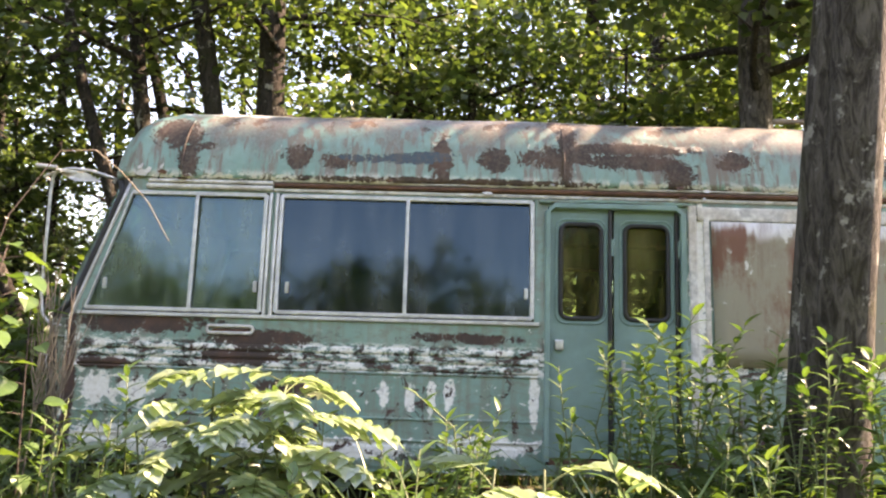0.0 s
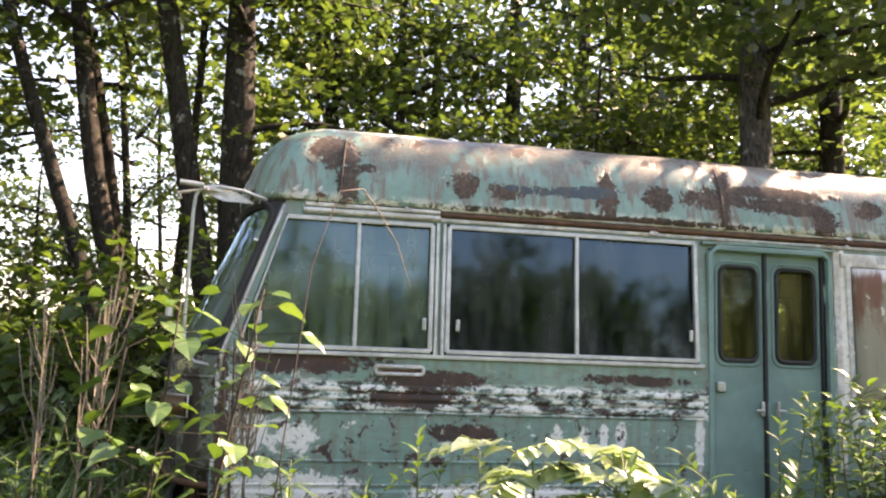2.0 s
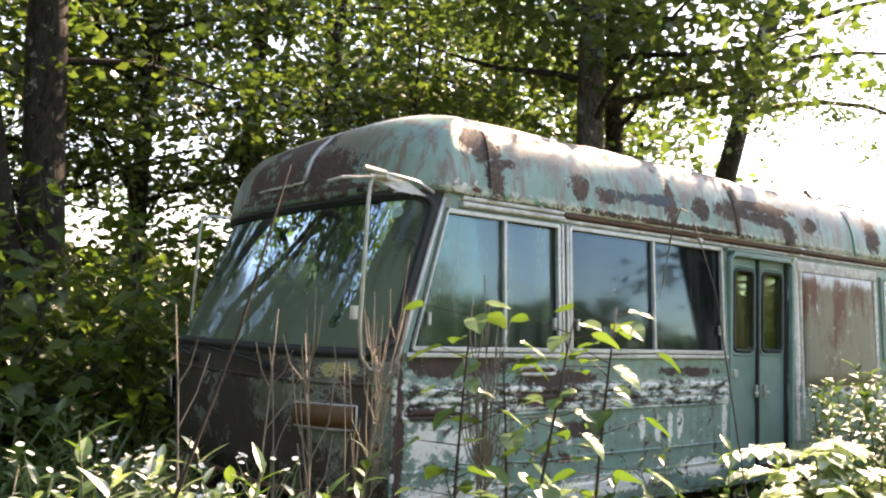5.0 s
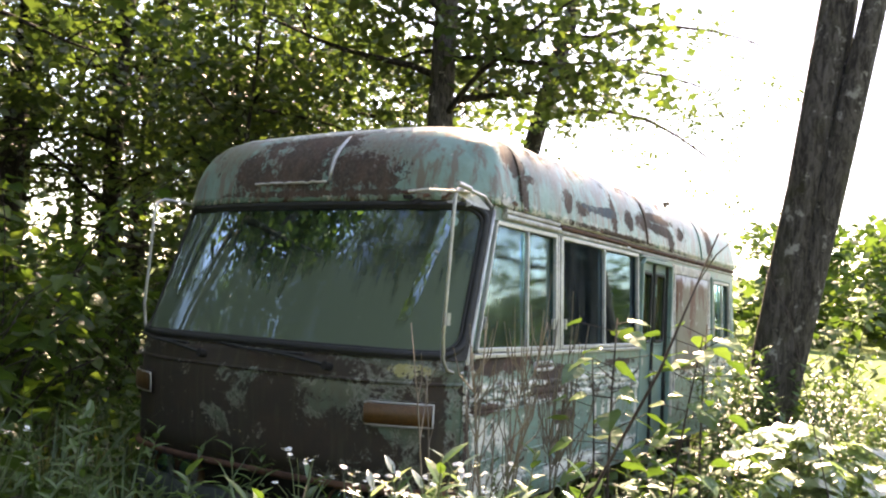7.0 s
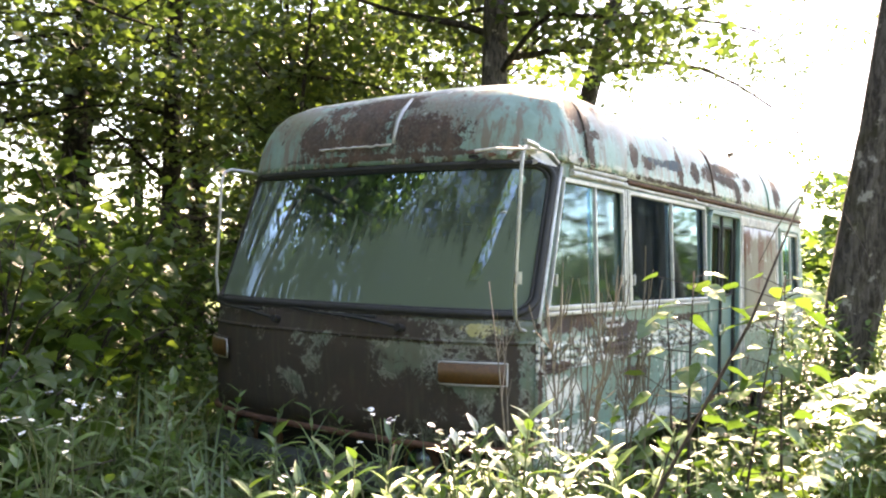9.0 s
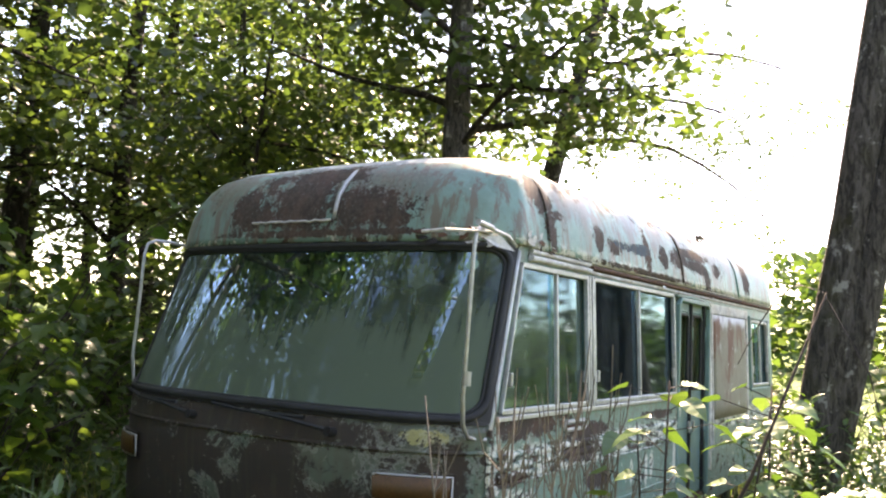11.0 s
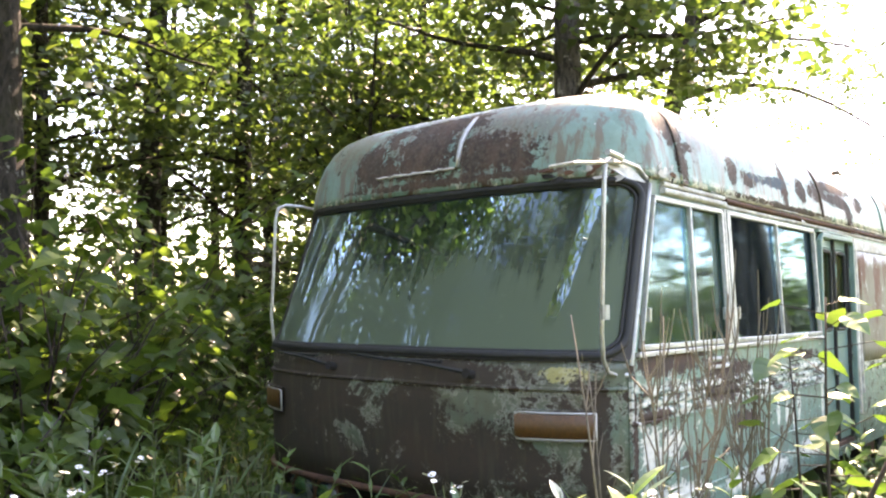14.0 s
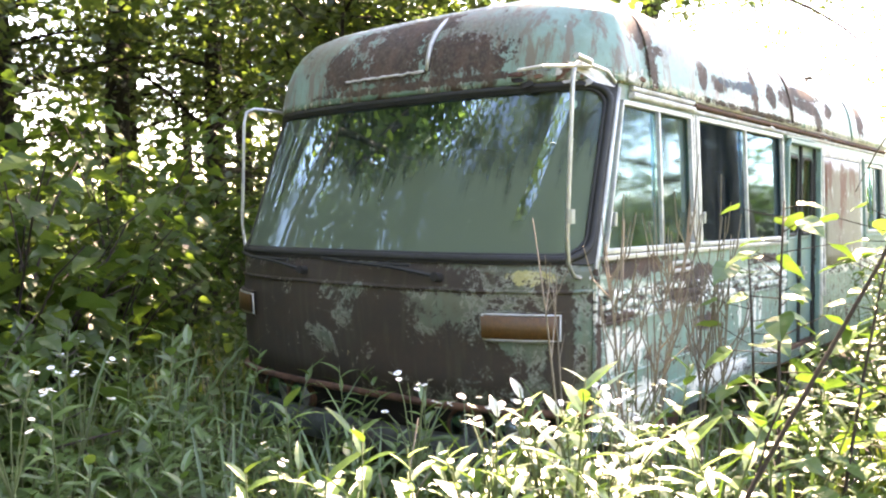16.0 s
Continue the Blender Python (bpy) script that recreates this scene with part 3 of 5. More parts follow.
    # added board that stops rear-window light showing through the cabin
    part("rear_light_block", rounded_box(0.04, 2.14, 1.58, 0.01, 1, pose(4.81, MID, 1.32)), M_INSIDE, root)
    part("chassis", rounded_box(5.3, 1.0, 0.16, 0.02, 1, pose(2.9, MID, 0.33)), M_DARK, root)
    return root


COACH = make_coach()


def side_ribbon(name, x0, x1, z0, z1, proud, mat, label="", steps=14):
    """A raised strip along the near side with a rounded face."""
    prof = [(z0, 0.0), (z0 + (z1 - z0) * 0.12, proud * 0.8), (z0 + (z1 - z0) * 0.35, proud), (z0 + (z1 - z0) * 0.65, proud), (z0 + (z1 - z0) * 0.88, proud * 0.8), (z1, 0.0)]
    rows = []
    for z, o in prof:
        rows.append([side_point(x0 + (x1 - x0) * i / steps, z, o + 0.002 + 0.0025 * noise.noise(Vector((i * 0.9, z * 7, x0)))) for i in range(steps + 1)])
    vs, fs = grid_skin(rows, lambda i, j: False)
    n = steps + 1
    fs.append(tuple(j * n for j in range(6)))
    fs.append(tuple(j * n + steps for j in range(5, -1, -1)))
    return part(name, (vs, fs), mat, COACH, label)


# mouldings of the near side
for lo, hi in ((0.855, 0.895), (0.905, 0.940), (0.950, 0.985)):
    side_ribbon("belt_rib", 0.0, 2.60, lo, hi, 0.012, M_SIDE)
side_ribbon("lower_moulding", -0.05, 2.60, 0.835, 0.852, 0.010, M_SIDE)
side_ribbon("skirt_moulding", 0.0, 2.60, 0.585, 0.60, 0.008, M_SIDE)
side_ribbon("skirt_moulding", 0.0, 2.60, 0.465, 0.48, 0.008, M_SIDE)
side_ribbon("skirt_board", 0.02, 1.30, 0.315, 0.450, 0.010, M_SIDE, "flaked lower skirt board")
side_ribbon("skirt_board", 1.32, 2.60, 0.315, 0.450, 0.008, M_SIDE, "flaked lower skirt board")
side_ribbon("gutter_trim", 0.10, 1.035, 1.882, 1.915, 0.030, M_TRIM, "peeling cream gutter trim")
side_ribbon("gutter_trim", 0.10, 1.035, 1.919, 1.945, 0.024, M_TRIM, "peeling cream gutter trim")
side_ribbon("rain_gutter", 1.04, 5.82, 1.905, 1.935, 0.030, M_RUSTY, "rusted rain gutter", 40)
side_ribbon("drip_rail", 1.04, 5.82, 1.880, 1.903, 0.014, M_TRIM, "", 40)
side_ribbon("roof_edge_strip", 1.04, 5.82, 1.938, 1.955, 0.020, M_TRIM, "", 40)


def flat_tube(points, w, d):
    """A rectangular strip along points on the side (w up or across, d outwards)."""
    pts = [Vector(p) for p in points]
    vs, fs = [], []
    for i, p in enumerate(pts):
        t = (pts[min(i + 1, len(pts) - 1)] - pts[max(i - 1, 0)]).normalized()
        a = t.cross(Vector((0, 1, 0))).normalized() * w / 2
        o = Vector((0, -d, 0))
        b = Vector((0, d * 0.35, 0))
        vs += [p - a + b, p - a * 0.9 + o * 0.85, p - a * 0.6 + o, p + a * 0.6 + o, p + a * 0.9 + o * 0.85, p + a + b]
    for i in range(len(pts) - 1):
        for j in range(6):
            fs.append((i * 6 + j, i * 6 + (j + 1) % 6, i * 6 + 6 + (j + 1) % 6, i * 6 + 6 + j))
    fs += [tuple(range(5, -1, -1)), tuple(len(vs) - 6 + j for j in range(6))]
    return vs, fs


def window_unit(s0, s1, divider, mat_pane, label, far=False, top=1.872, bottom=1.155):
    """A two-pane sliding window: aluminium frame with rails, glass and latches."""
    def at(st, z, out):
        return side_point(st, z, out, far)
    g = 0.016
    outline = [at(s0 + g, bottom + g, 0.004), at(s1 - g, bottom + g, 0.004), at(s1 - g, top - g, 0.004), at(s0 + g, top - g, 0.004)]
    fr = part("window_frame", joined(*[flat_tube([outline[i], outline[(i + 1) % 4]], 0.012 if i == 3 and s0 < 0 else 0.026, 0.016) for i in range(4)]), M_ALU, COACH, label)
    for a, b, deep in ((s0, divider, 0.006), (divider, s1, -0.004)):
        k, j = (-0.025, 0.02) if far else (0.01, -0.004)
        loop = [at(a + k, bottom + k, deep - 0.012), at(b + j, bottom + k, deep - 0.012), at(b + j, top - k, deep - 0.012), at(a + k, top - k, deep - 0.012)]
        inner = [p + Vector((0, -0.005 if far else 0.005, 0)) for p in loop]
        pane = part("pane", (loop + inner, [(0, 1, 2, 3), (7, 6, 5, 4)]), mat_pane, fr)
        pane.visible_shadow = False
    part("divider", flat_tube([at(divider, bottom + 0.02, 0.006), at(divider, top - 0.02, 0.006)], 0.022, 0.014), M_ALU, fr)
    if not far:
        for st in (s0 + 0.075, s1 - 0.05):
            p = at(st, bottom + 0.16, 0.008)
            part("latch", rounded_box(0.022, 0.02, 0.065, 0.006, 2, Matrix.Translation(p)), M_ALU, fr)
    return fr


window_unit(-0.035, 1.015, 0.594, M_GLASS, "weathered aluminium sliding window with dusty glass")
window_unit(1.075, 2.575, 1.83, M_TINTED, "weathered aluminium sliding window with dark tinted glass")
window_unit(4.9, 5.62, 5.26, M_GLASS, "small rear window", top=1.78)
window_unit(-0.035, 1.015, 0.594, M_GLASS, "side window of the far wall", far=True)
window_unit(1.075, 2.575, 1.83, M_GLASS, "side window of the far wall", far=True)
window_unit(2.65, 4.72, 3.6, M_GLASS, "side window of the far wall", far=True, top=1.78)
window_unit(4.9, 5.62, 5.26, M_GLASS, "side window of the far wall", far=True, top=1.78)

# bright strips of the window pillar and the raked corner post
for st in (1.026, 1.064):
    part("pillar_strip", flat_tube([side_point(st, 1.15, 0.004), side_point(st, 1.87, 0.004)], 0.020, 0.018), M_ALU, COACH)
part("corner_post", tube([side_point(-0.085, z, 0.004) for z in (1.0, 1.12, 1.2, 1.4, 1.6, 1.8, 1.92)], [0.010, 0.012, 0.012, 0.012, 0.012, 0.012, 0.011], 8), M_ALU, COACH, "worn bright corner post", True)
part("corner_bead", tube([Vector((-0.088, -0.004, z)) for z in (0.32, 0.5, 0.7, 0.9, 1.1)], 0.013, 6), M_SIDE, COACH)
part("window_sill", flat_tube([side_point(-0.05, 1.142, 0.004), side_point(1.0, 1.142, 0.004), side_point(2.60, 1.142, 0.004)], 0.024, 0.018), M_ALU, COACH)


def make_windscreen():
    z0, z1 = 1.128, 1.945
    s = 0.014
    loop = rounded_loop(s, z0 + 0.012, WIDE - s, z1 - 0.012, 0.085, 7)

    def dense(lp, step=0.06):
        out = []
        for (a, b), (c, d) in zip(lp, lp[1:] + lp[:1]):
            n = max(1, int(math.hypot(c - a, d - b) / step))
            out += [(a + (c - a) * i / n, b + (d - b) * i / n) for i in range(n)]
        return out
    ring = dense(loop)

    def on(y, z, out):
        sd = table(INSET, z)
        return front_point(sd + (WIDE - 2 * sd) * min(max(y / WIDE, 0), 1), z, out)
    # dark surround between the square opening and the rounded glass
    def square(y, z):
        dy, dz = (y - MID) / (MID - 0.03), (z - (z0 + z1) / 2) / ((z1 - z0) / 2)
        q = max(abs(dy), abs(dz))
        yy, zz = MID + dy / q * (MID - 0.0), (z0 + z1) / 2 + dz / q * (z1 - z0 + 0.02) / 2
        return yy, zz
    vs = [on(y, z, 0.004) for y, z in ring] + [on(*square(y, z), 0.004) for y, z in ring]
    n = len(ring)
    fs = [(i, (i + 1) % n, n + (i + 1) % n, n + i) for i in range(n)]
    surround = part("windscreen_surround", (vs, fs), plain("grimy_surround", (0.035, 0.033, 0.030), 0.7, spread=0.5, second=(0.085, 0.075, 0.062)), COACH, "grimy windscreen surround")
    thick(surround, 0.012, 0)
    ny, nz = 48, 14
    rows = [[on(s + (WIDE - 2 * s) * (0.5 - 0.5 * math.cos(math.pi * i / ny)), z0 + 0.012 + (z1 - z0 - 0.024) * j / nz, -0.006) for i in range(ny + 1)] for j in range(nz + 1)]
    vs, fs = grid_skin(rows, lambda i, j: i in (0, ny - 1) and j in (0, nz - 1))
    ws = part("windscreen", (vs, fs), M_WS, COACH, "wide curved windscreen, green with grime", True)
    ws.visible_shadow = False
    part("windscreen_seal", ring_tube([on(y, z, 0.010) for y, z in ring], 0.019, 8), M_RUBBER, ws, "black rubber seal", True)
    inner = [(MID + (y - MID) * 0.985, 1.55 + (z - 1.55) * 0.955) for y, z in ring]
    part("seal_lip", ring_tube([on(y, z, 0.004) for y, z in inner], 0.009, 6), M_RUBBER, ws, "", True)
    # round inspection sticker
    c = on(0.16, 1.84, -0.002)
    a, b = (on(0.17, 1.84, -0.002) - c).normalized(), (on(0.16, 1.85, -0.002) - c).normalized()
    pts = [c + (a * math.cos(q) + b * math.sin(q)) * 0.03 for q in np.linspace(0, 6.283, 17)[:-1]]
    part("sticker", (pts, [tuple(range(16))]), plain("faded_sticker", (0.25, 0.42, 0.36), 0.7), ws)
    # brow moulding above the glass
    part("brow_moulding", tube([front_point(0.03 + (WIDE - 0.06) * i / 40, 1.965, 0.006) for i in range(41)], 0.022, 8), M_FRONT, COACH, "rusted brow above the windscreen", True)
    # cowl and wipers
    for base, tip in ((1.50, 1.98), (0.62, 1.12)):
        p0, p1 = front_point(base, 1.06, 0.03), front_point(tip, 1.105, 0.035)
        w = part("wiper", tube([p0, p0.lerp(p1, 0.5) + Vector((-0.02, 0, 0.012)), p1], [0.012, 0.009, 0.006], 6), M_RUBBER, COACH, "black wiper lying on the cowl")
        part("wiper_blade", tube([front_point(tip + 0.25, 1.122, 0.028), p1, front_point(tip - 0.35, 1.105, 0.03)], 0.009, 6), M_RUBBER, w)
        part("spindle", tube([front_point(base, 1.05, -0.01), front_point(base, 1.06, 0.045)], 0.022, 10), M_DARK, w)


make_windscreen()


def door_leaf(x0, x1, deep):
    """A folding door leaf with a rounded, rubber-sealed pane."""
    y = 0.035 + deep
    zt, zb = 1.825, 0.40
    px0, px1, pz0, pz1 = x0 + 0.062, x1 - 0.062, 1.185, 1.735
    hole = rounded_loop(px0, pz0, px1, pz1, 0.045, 5)
    n = len(hole)
    outer = []
    cx, cz = (px0 + px1) / 2, (pz0 + pz1) / 2
    for hx, hz in hole:
        dx, dz = (hx - cx) / ((px1 - px0) / 2), (hz - cz) / ((pz1 - pz0) / 2)
        q = max(abs(dx), abs(dz))
        outer.append((cx + dx / q * (x1 - x0) / 2, (cz + dz / q * ((zt - cz) if dz > 0 else (cz - zb)))))
    vs = [Vector((a, y, b)) for a, b in hole] + [Vector((a, y, b)) for a, b in outer]
    fs = [(i, n + i, n + (i + 1) % n, (i + 1) % n) for i in range(n)]
    leaf = thick(part("door_leaf", (vs, fs), M_DOOR, COACH, "teal folding door leaf with a rubber-edged pane"), 0.035)
    part("door_seal", ring_tube([Vector((a, y - 0.004, b)) for a, b in hole], 0.013, 6), M_RUBBER, leaf, "black rubber seal", True)
    raised = rounded_loop(px0 - 0.028, pz0 - 0.028, px1 + 0.028, pz1 + 0.028, 0.06, 5)
    part("pressed_rim", ring_tube([Vector((a, y - 0.001, b)) for a, b in raised], 0.008, 6), M_DOOR, leaf, "", True)
    g = part("pane", ([Vector((a, y + 0.012, b)) for a, b in hole] + [Vector((a, y + 0.017, b)) for a, b in hole], [tuple(range(n)), tuple(range(2 * n - 1, n - 1, -1))]), M_CLEAR, leaf)
    g.visible_shadow = False
    part("edge_strip", rounded_box(0.022, 0.03, zt - zb, 0.008, 2, pose(x1 - 0.012, y - 0.008, (zt + zb) / 2)), M_RUBBER, leaf)
    for z in (1.60, 0.9):
        part("hinge", tube([(x1, y - 0.016, z - 0.05), (x1, y - 0.016, z + 0.05)], 0.012, 8), M_DOOR, leaf)
    return leaf


door_leaf(2.665, 3.025, 0.0)
door_leaf(3.04, 3.415, 0.012)
part("door_lock", rounded_box(0.05, 0.03, 0.06, 0.01, 2, pose(2.72, 0.018, 1.03)), M_CHROME, COACH)
for hx in (2.985, 3.085):
    h = part("door_handle", rounded_box(0.022, 0.018, 0.085, 0.006, 2, pose(hx, 0.016, 0.91)), M_CHROME, COACH, "small tarnished door handle")
    part("handle_lever", rounded_box(0.055, 0.014, 0.016, 0.004, 1, pose(hx + (0.02 if hx > 3.03 else -0.02), 0.004, 0.90)), M_CHROME, h)
surround_line = [(2.648, 0.38), (2.648, 1.80), (2.69, 1.838), (3.39, 1.838), (3.432, 1.80), (3.432, 0.38)]
part("door_surround", flat_tube([Vector((a, 0.012, b)) for a, b in surround_line], 0.034, 0.022), M_DOOR, COACH, "rounded door surround")
part("door_step", rounded_box(0.76, 0.22, 0.04, 0.008, 2, pose(3.04, 0.13, 0.37)), M_RUSTY, COACH)
part("door_drip", flat_tube([side_point(2.60, 1.862, 0.004), side_point(3.0, 1.868, 0.006), side_point(3.46, 1.862, 0.004)], 0.02, 0.03), M_SIDE, COACH)


def red_panel():
    """The sheet that covers a former window, with chalky edging."""
    k = Nodes("red_brown_sheet")
    v = k.coord()
    a, b, c = k.noise(v, 1.6, 6, 0.6), k.noise(v, 9, 8, 0.7), k.noise(k.coord((3.0, 3.0, 0.55)), 2.0, 7, 0.65)
    sp = k.n("SeparateXYZ")
    k.put(sp.inputs[0], v)
    lower = k.math("ADD", k.math("ADD", k.math("MULTIPLY", a, 0.4), k.math("MULTIPLY", c, 0.6)), k.math("MULTIPLY", k.step(sp.outputs[2], 1.65, 1.15), 0.10))
    lower = k.math("ADD", lower, k.math("MULTIPLY", k.math("SUBTRACT", b, 0.5), 0.25))
    col = k.mix(k.step(lower, 0.42, 0.56), (0.175, 0.078, 0.045), (0.255, 0.235, 0.165))
    chalk = k.math("MULTIPLY", k.step(k.math("ADD", sp.outputs[2], k.math("MULTIPLY", c, 0.35)), 1.86, 1.93), 0.9)
    col = k.mix(chalk, col, (0.66, 0.65, 0.60))
    col = k.mix(k.math("MULTIPLY", k.step(c, 0.56, 0.7), 0.5), col, (0.16, 0.08, 0.05))
    col = k.mix(k.step(b, 0.60, 0.64), col, (0.55, 0.54, 0.47))
    mat = k.done(k.principled(col, 0.75, 0.0, k.bump(b, 0.5, 0.006)))
    nx, nz = 14, 8
    rows = [[side_point(3.60 + 1.10 * i / nx, 0.93 + 0.84 * j / nz, 0.012 + 0.007 * noise.noise(Vector((i * 0.5, j * 0.6, 2)))) for i in range(nx + 1)] for j in range(nz + 1)]
    thick(part("cover_sheet", grid_skin(rows, lambda i, j: False), mat, COACH, "rust-red sheet screwed over a former window", True), 0.008)
    for pts, w in (([(3.49, 0.55), (3.49, 1.86)], 0.05), ([(3.57, 0.7), (3.57, 1.8)], 0.035), ([(3.52, 1.815), (4.78, 1.815)], 0.085), ([(4.76, 0.7), (4.76, 1.77)], 0.06)):
        part("edging_strip", flat_tube([side_point(a, b, 0.004) for a, b in pts], w, 0.014), M_TRIM, COACH, "chalky white edging strip")
    part("rear_window_surround", flat_tube([side_point(a, b, 0.006) for a, b in ((4.87, 1.13), (4.87, 1.80), (5.66, 1.80), (5.66, 1.13), (4.87, 1.13))], 0.035, 0.012), M_DOOR, COACH)


red_panel()


def signal_lamp(y0, y1):
    """An amber lamp in a bright bezel, bent to the front's curve."""
    z0, z1 = 0.79, 0.902
    pts = [(y0 + (y1 - y0) * i / 8) for i in range(9)]
    outline = [(y, z1) for y in pts] + [(y, z0) for y in pts[::-1]]
    bez = part("lamp_bezel", ring_tube([front_point(y, z, 0.030) for y, z in outline], 0.006, 6), M_CHROME, COACH, "tarnished bezel of the amber lamp", True)
    rows = [[front_point(y, z, 0.045 if z0 < z < z1 else 0.02) for y in pts] for z in (z0, z0 + 0.012, z0 + 0.05, z1 - 0.012, z1)]
    part("lens", grid_skin(rows, lambda i, j: False), M_AMBER, bez, "cracked amber lens", True)
    base = [[front_point(y, z, o) for y in pts] for z, o in ((z1 + 0.012, 0.0), (z1 + 0.012, 0.026), (z0 - 0.012, 0.026), (z0 - 0.012, 0.0))]
    part("lamp_base", grid_skin(base, lambda i, j: False), M_FRONT, bez)


signal_lamp(0.085, 0.385)
signal_lamp(1.965, 2.265)


def headlamp(y):
    c = front_point(y, 0.33, -0.10)
    vs, fs = [], []
    prof = [(0.105, -0.015), (0.110, 0.0), (0.105, 0.02), (0.088, 0.026), (0.085, 0.01)]
    for r, d in prof:
        vs += [c + Vector((-d, r * math.cos(a), r * math.sin(a))) for a in np.linspace(0, 2 * math.pi, 25)[:-1]]
    for i in range(len(prof) - 1):
        for j in range(24):
            fs.append((i * 24 + j, i * 24 + (j + 1) % 24, i * 24 + 24 + (j + 1) % 24, i * 24 + 24 + j))
    rim = part("headlamp_rim", (vs, fs), M_RUSTY, COACH, "rusted round headlamp rim", True)
    vs, fs = [], []
    for i in range(6):
        r, d = 0.088 * math.cos(radians(15 * i)), 0.012 + 0.030 * math.sin(radians(15 * i))
        vs += [c + Vector((-d, r * math.cos(a), r * math.sin(a))) for a in np.linspace(0, 2 * math.pi, 25)[:-1]]
    for i in range(5):
        for j in range(24):
            fs.append((i * 24 + j, i * 24 + (j + 1) % 24, i * 24 + 24 + (j + 1) % 24, i * 24 + 24 + j))
    fs.append(tuple(120 + j for j in range(24)))
    part("headlamp_lens", (vs, fs), M_LAMP, rim, "cloudy headlamp glass", True)
    part("reflector", ([c + Vector((0.02, 0.08 * math.cos(a), 0.08 * math.sin(a))) for a in np.linspace(0, 2 * math.pi, 17)[:-1]], [tuple(range(16))]), M_CHROME, rim)


for hy in (0.36, 0.60, 1.75, 1.99):
    headlamp(hy)
bumper = [front_point(0.06 + (WIDE - 0.12) * i / 24, 0.24, 0.02) for i in range(25)]
rowsb = [[p + Vector((-o, 0, h)) for p in bumper] for h, o in ((-0.07, 0.0), (-0.06, 0.035), (-0.02, 0.05), (0.02, 0.05), (0.06, 0.035), (0.07, 0.0))]
thick(part("bumper", grid_skin(rowsb, lambda i, j: False), plain("bumper_paint", (0.07, 0.085, 0.075), 0.8, spread=0.5, second=(0.05, 0.032, 0.024)), COACH, "dented bumper hidden in weeds", True), 0.01)


def mirror_arm(side):
    """A bent tube mirror bracket at a front corner."""
    f = (lambda p: p) if side == 0 else (lambda p: Vector((p.x, WIDE - p.y, p.z)))
    top = [Vector(p) for p in ((0.10, 0.00, 1.93), (-0.02, -0.02, 1.965), (-0.20, -0.03, 1.985), (-0.285, -0.03, 1.975), (-0.315, -0.03, 1.93), (-0.325, -0.03, 1.85),
                               (-0.34, -0.03, 1.55), (-0.355, -0.03, 1.25), (-0.345, -0.03, 1.13), (-0.30, -0.03, 1.075), (-0.20, -0.02, 1.055), (-0.10, 0.0, 1.06))]
    top = [p + Vector((0.05 + 0.04 * (1.99 - p.z), 0.035 + 0.03 * (1.99 - p.z), 0)) if p.x < -0.15 else p for p in top]
    if side:
        top = [Vector(p) for p in ((0.22, 0.02, 1.97), (0.10, -0.03, 1.99), (0.0, -0.07, 1.995), (-0.055, -0.075, 1.97), (-0.075, -0.075, 1.90), (-0.085, -0.075, 1.6), (-0.10, -0.075, 1.3), (-0.09, -0.06, 1.15), (-0.05, 0.0, 1.08))]
    arm = part("mirror_arm", tube([f(p) for p in top], 0.0098, 8), M_CHROME, COACH, "bent chromed mirror bracket", True)
    if side:
        return
    part("clamp", tube([f(Vector((-0.345, -0.03, 1.36))), f(Vector((-0.347, -0.03, 1.30)))], 0.019, 8), M_CHROME, arm)
    if side == 0:
        part("bracket_plate", rounded_box(0.16, 0.05, 0.022, 0.007, 2, pose(-0.16, 0.02, 1.965, 0, 4, 12)), M_TRIM, arm, "flaking white bracket plate")
        part("loose_stay", tube([Vector(p) for p in ((-0.20, -0.04, 1.96), (-0.36, 0.10, 1.955), (-0.36, 0.22, 1.95))], 0.008, 6), M_TRIM, arm, "bare loose stay")
        part("peeling_flap", (
            [Vector(p) for p in ((-0.22, 0.02, 1.95), (-0.06, -0.01, 1.96), (0.04, -0.03, 1.90), (-0.12, -0.02, 1.905), (-0.24, 0.05, 1.985), (-0.05, -0.02, 1.93))],
            [(0, 1, 2, 3), (0, 4, 1), (3, 2, 5)]), M_TRIM, arm)
        part("mirror_bolt", tube([(-0.34, -0.05, 1.985), (-0.22, -0.05, 1.975)], 0.014, 8), M_CHROME, arm)


mirror_arm(0)
mirror_arm(1)

# slot handle
slot = ring_tube([side_point(a, b, 0.008) for a, b in rounded_loop(0.71, 1.045, 0.97, 1.085, 0.018, 4)], 0.011, 6)
sl = part("slot_rim", slot, M_TRIM, COACH, "white rim of a slotted vent", True)
part("slot_bar", rounded_box(0.20, 0.012, 0.014, 0.004, 1, Matrix.Translation(side_point(0.84, 1.062, 0.006))), M_RUSTY, sl)
# pipe and ledge on the front of the roof
def roof_front(y, z, out=0.042):
    return front_point(y, z, out)


part("roof_pipe", tube([roof_front(0.97, z) for z in (2.44, 2.40, 2.34, 2.27, 2.20, 2.13, 2.07)] , [0.010, 0.013, 0.013, 0.013, 0.013, 0.013, 0.010], 7), M_ALU, COACH, "bare metal drip pipe on the roof front", True)
part("roof_ledge", tube([roof_front(1.55 - 0.035 * i, 2.065 + 0.016 * noise.noise(Vector((i * 0.8, 1, 1)))) for i in range(17)], [0.006 + 0.004 * abs(noise.noise(Vector((i * 1.3, 5, 2)))) for i in range(17)], 6), M_TRIM, COACH, "peeling strip above the windscreen", True)
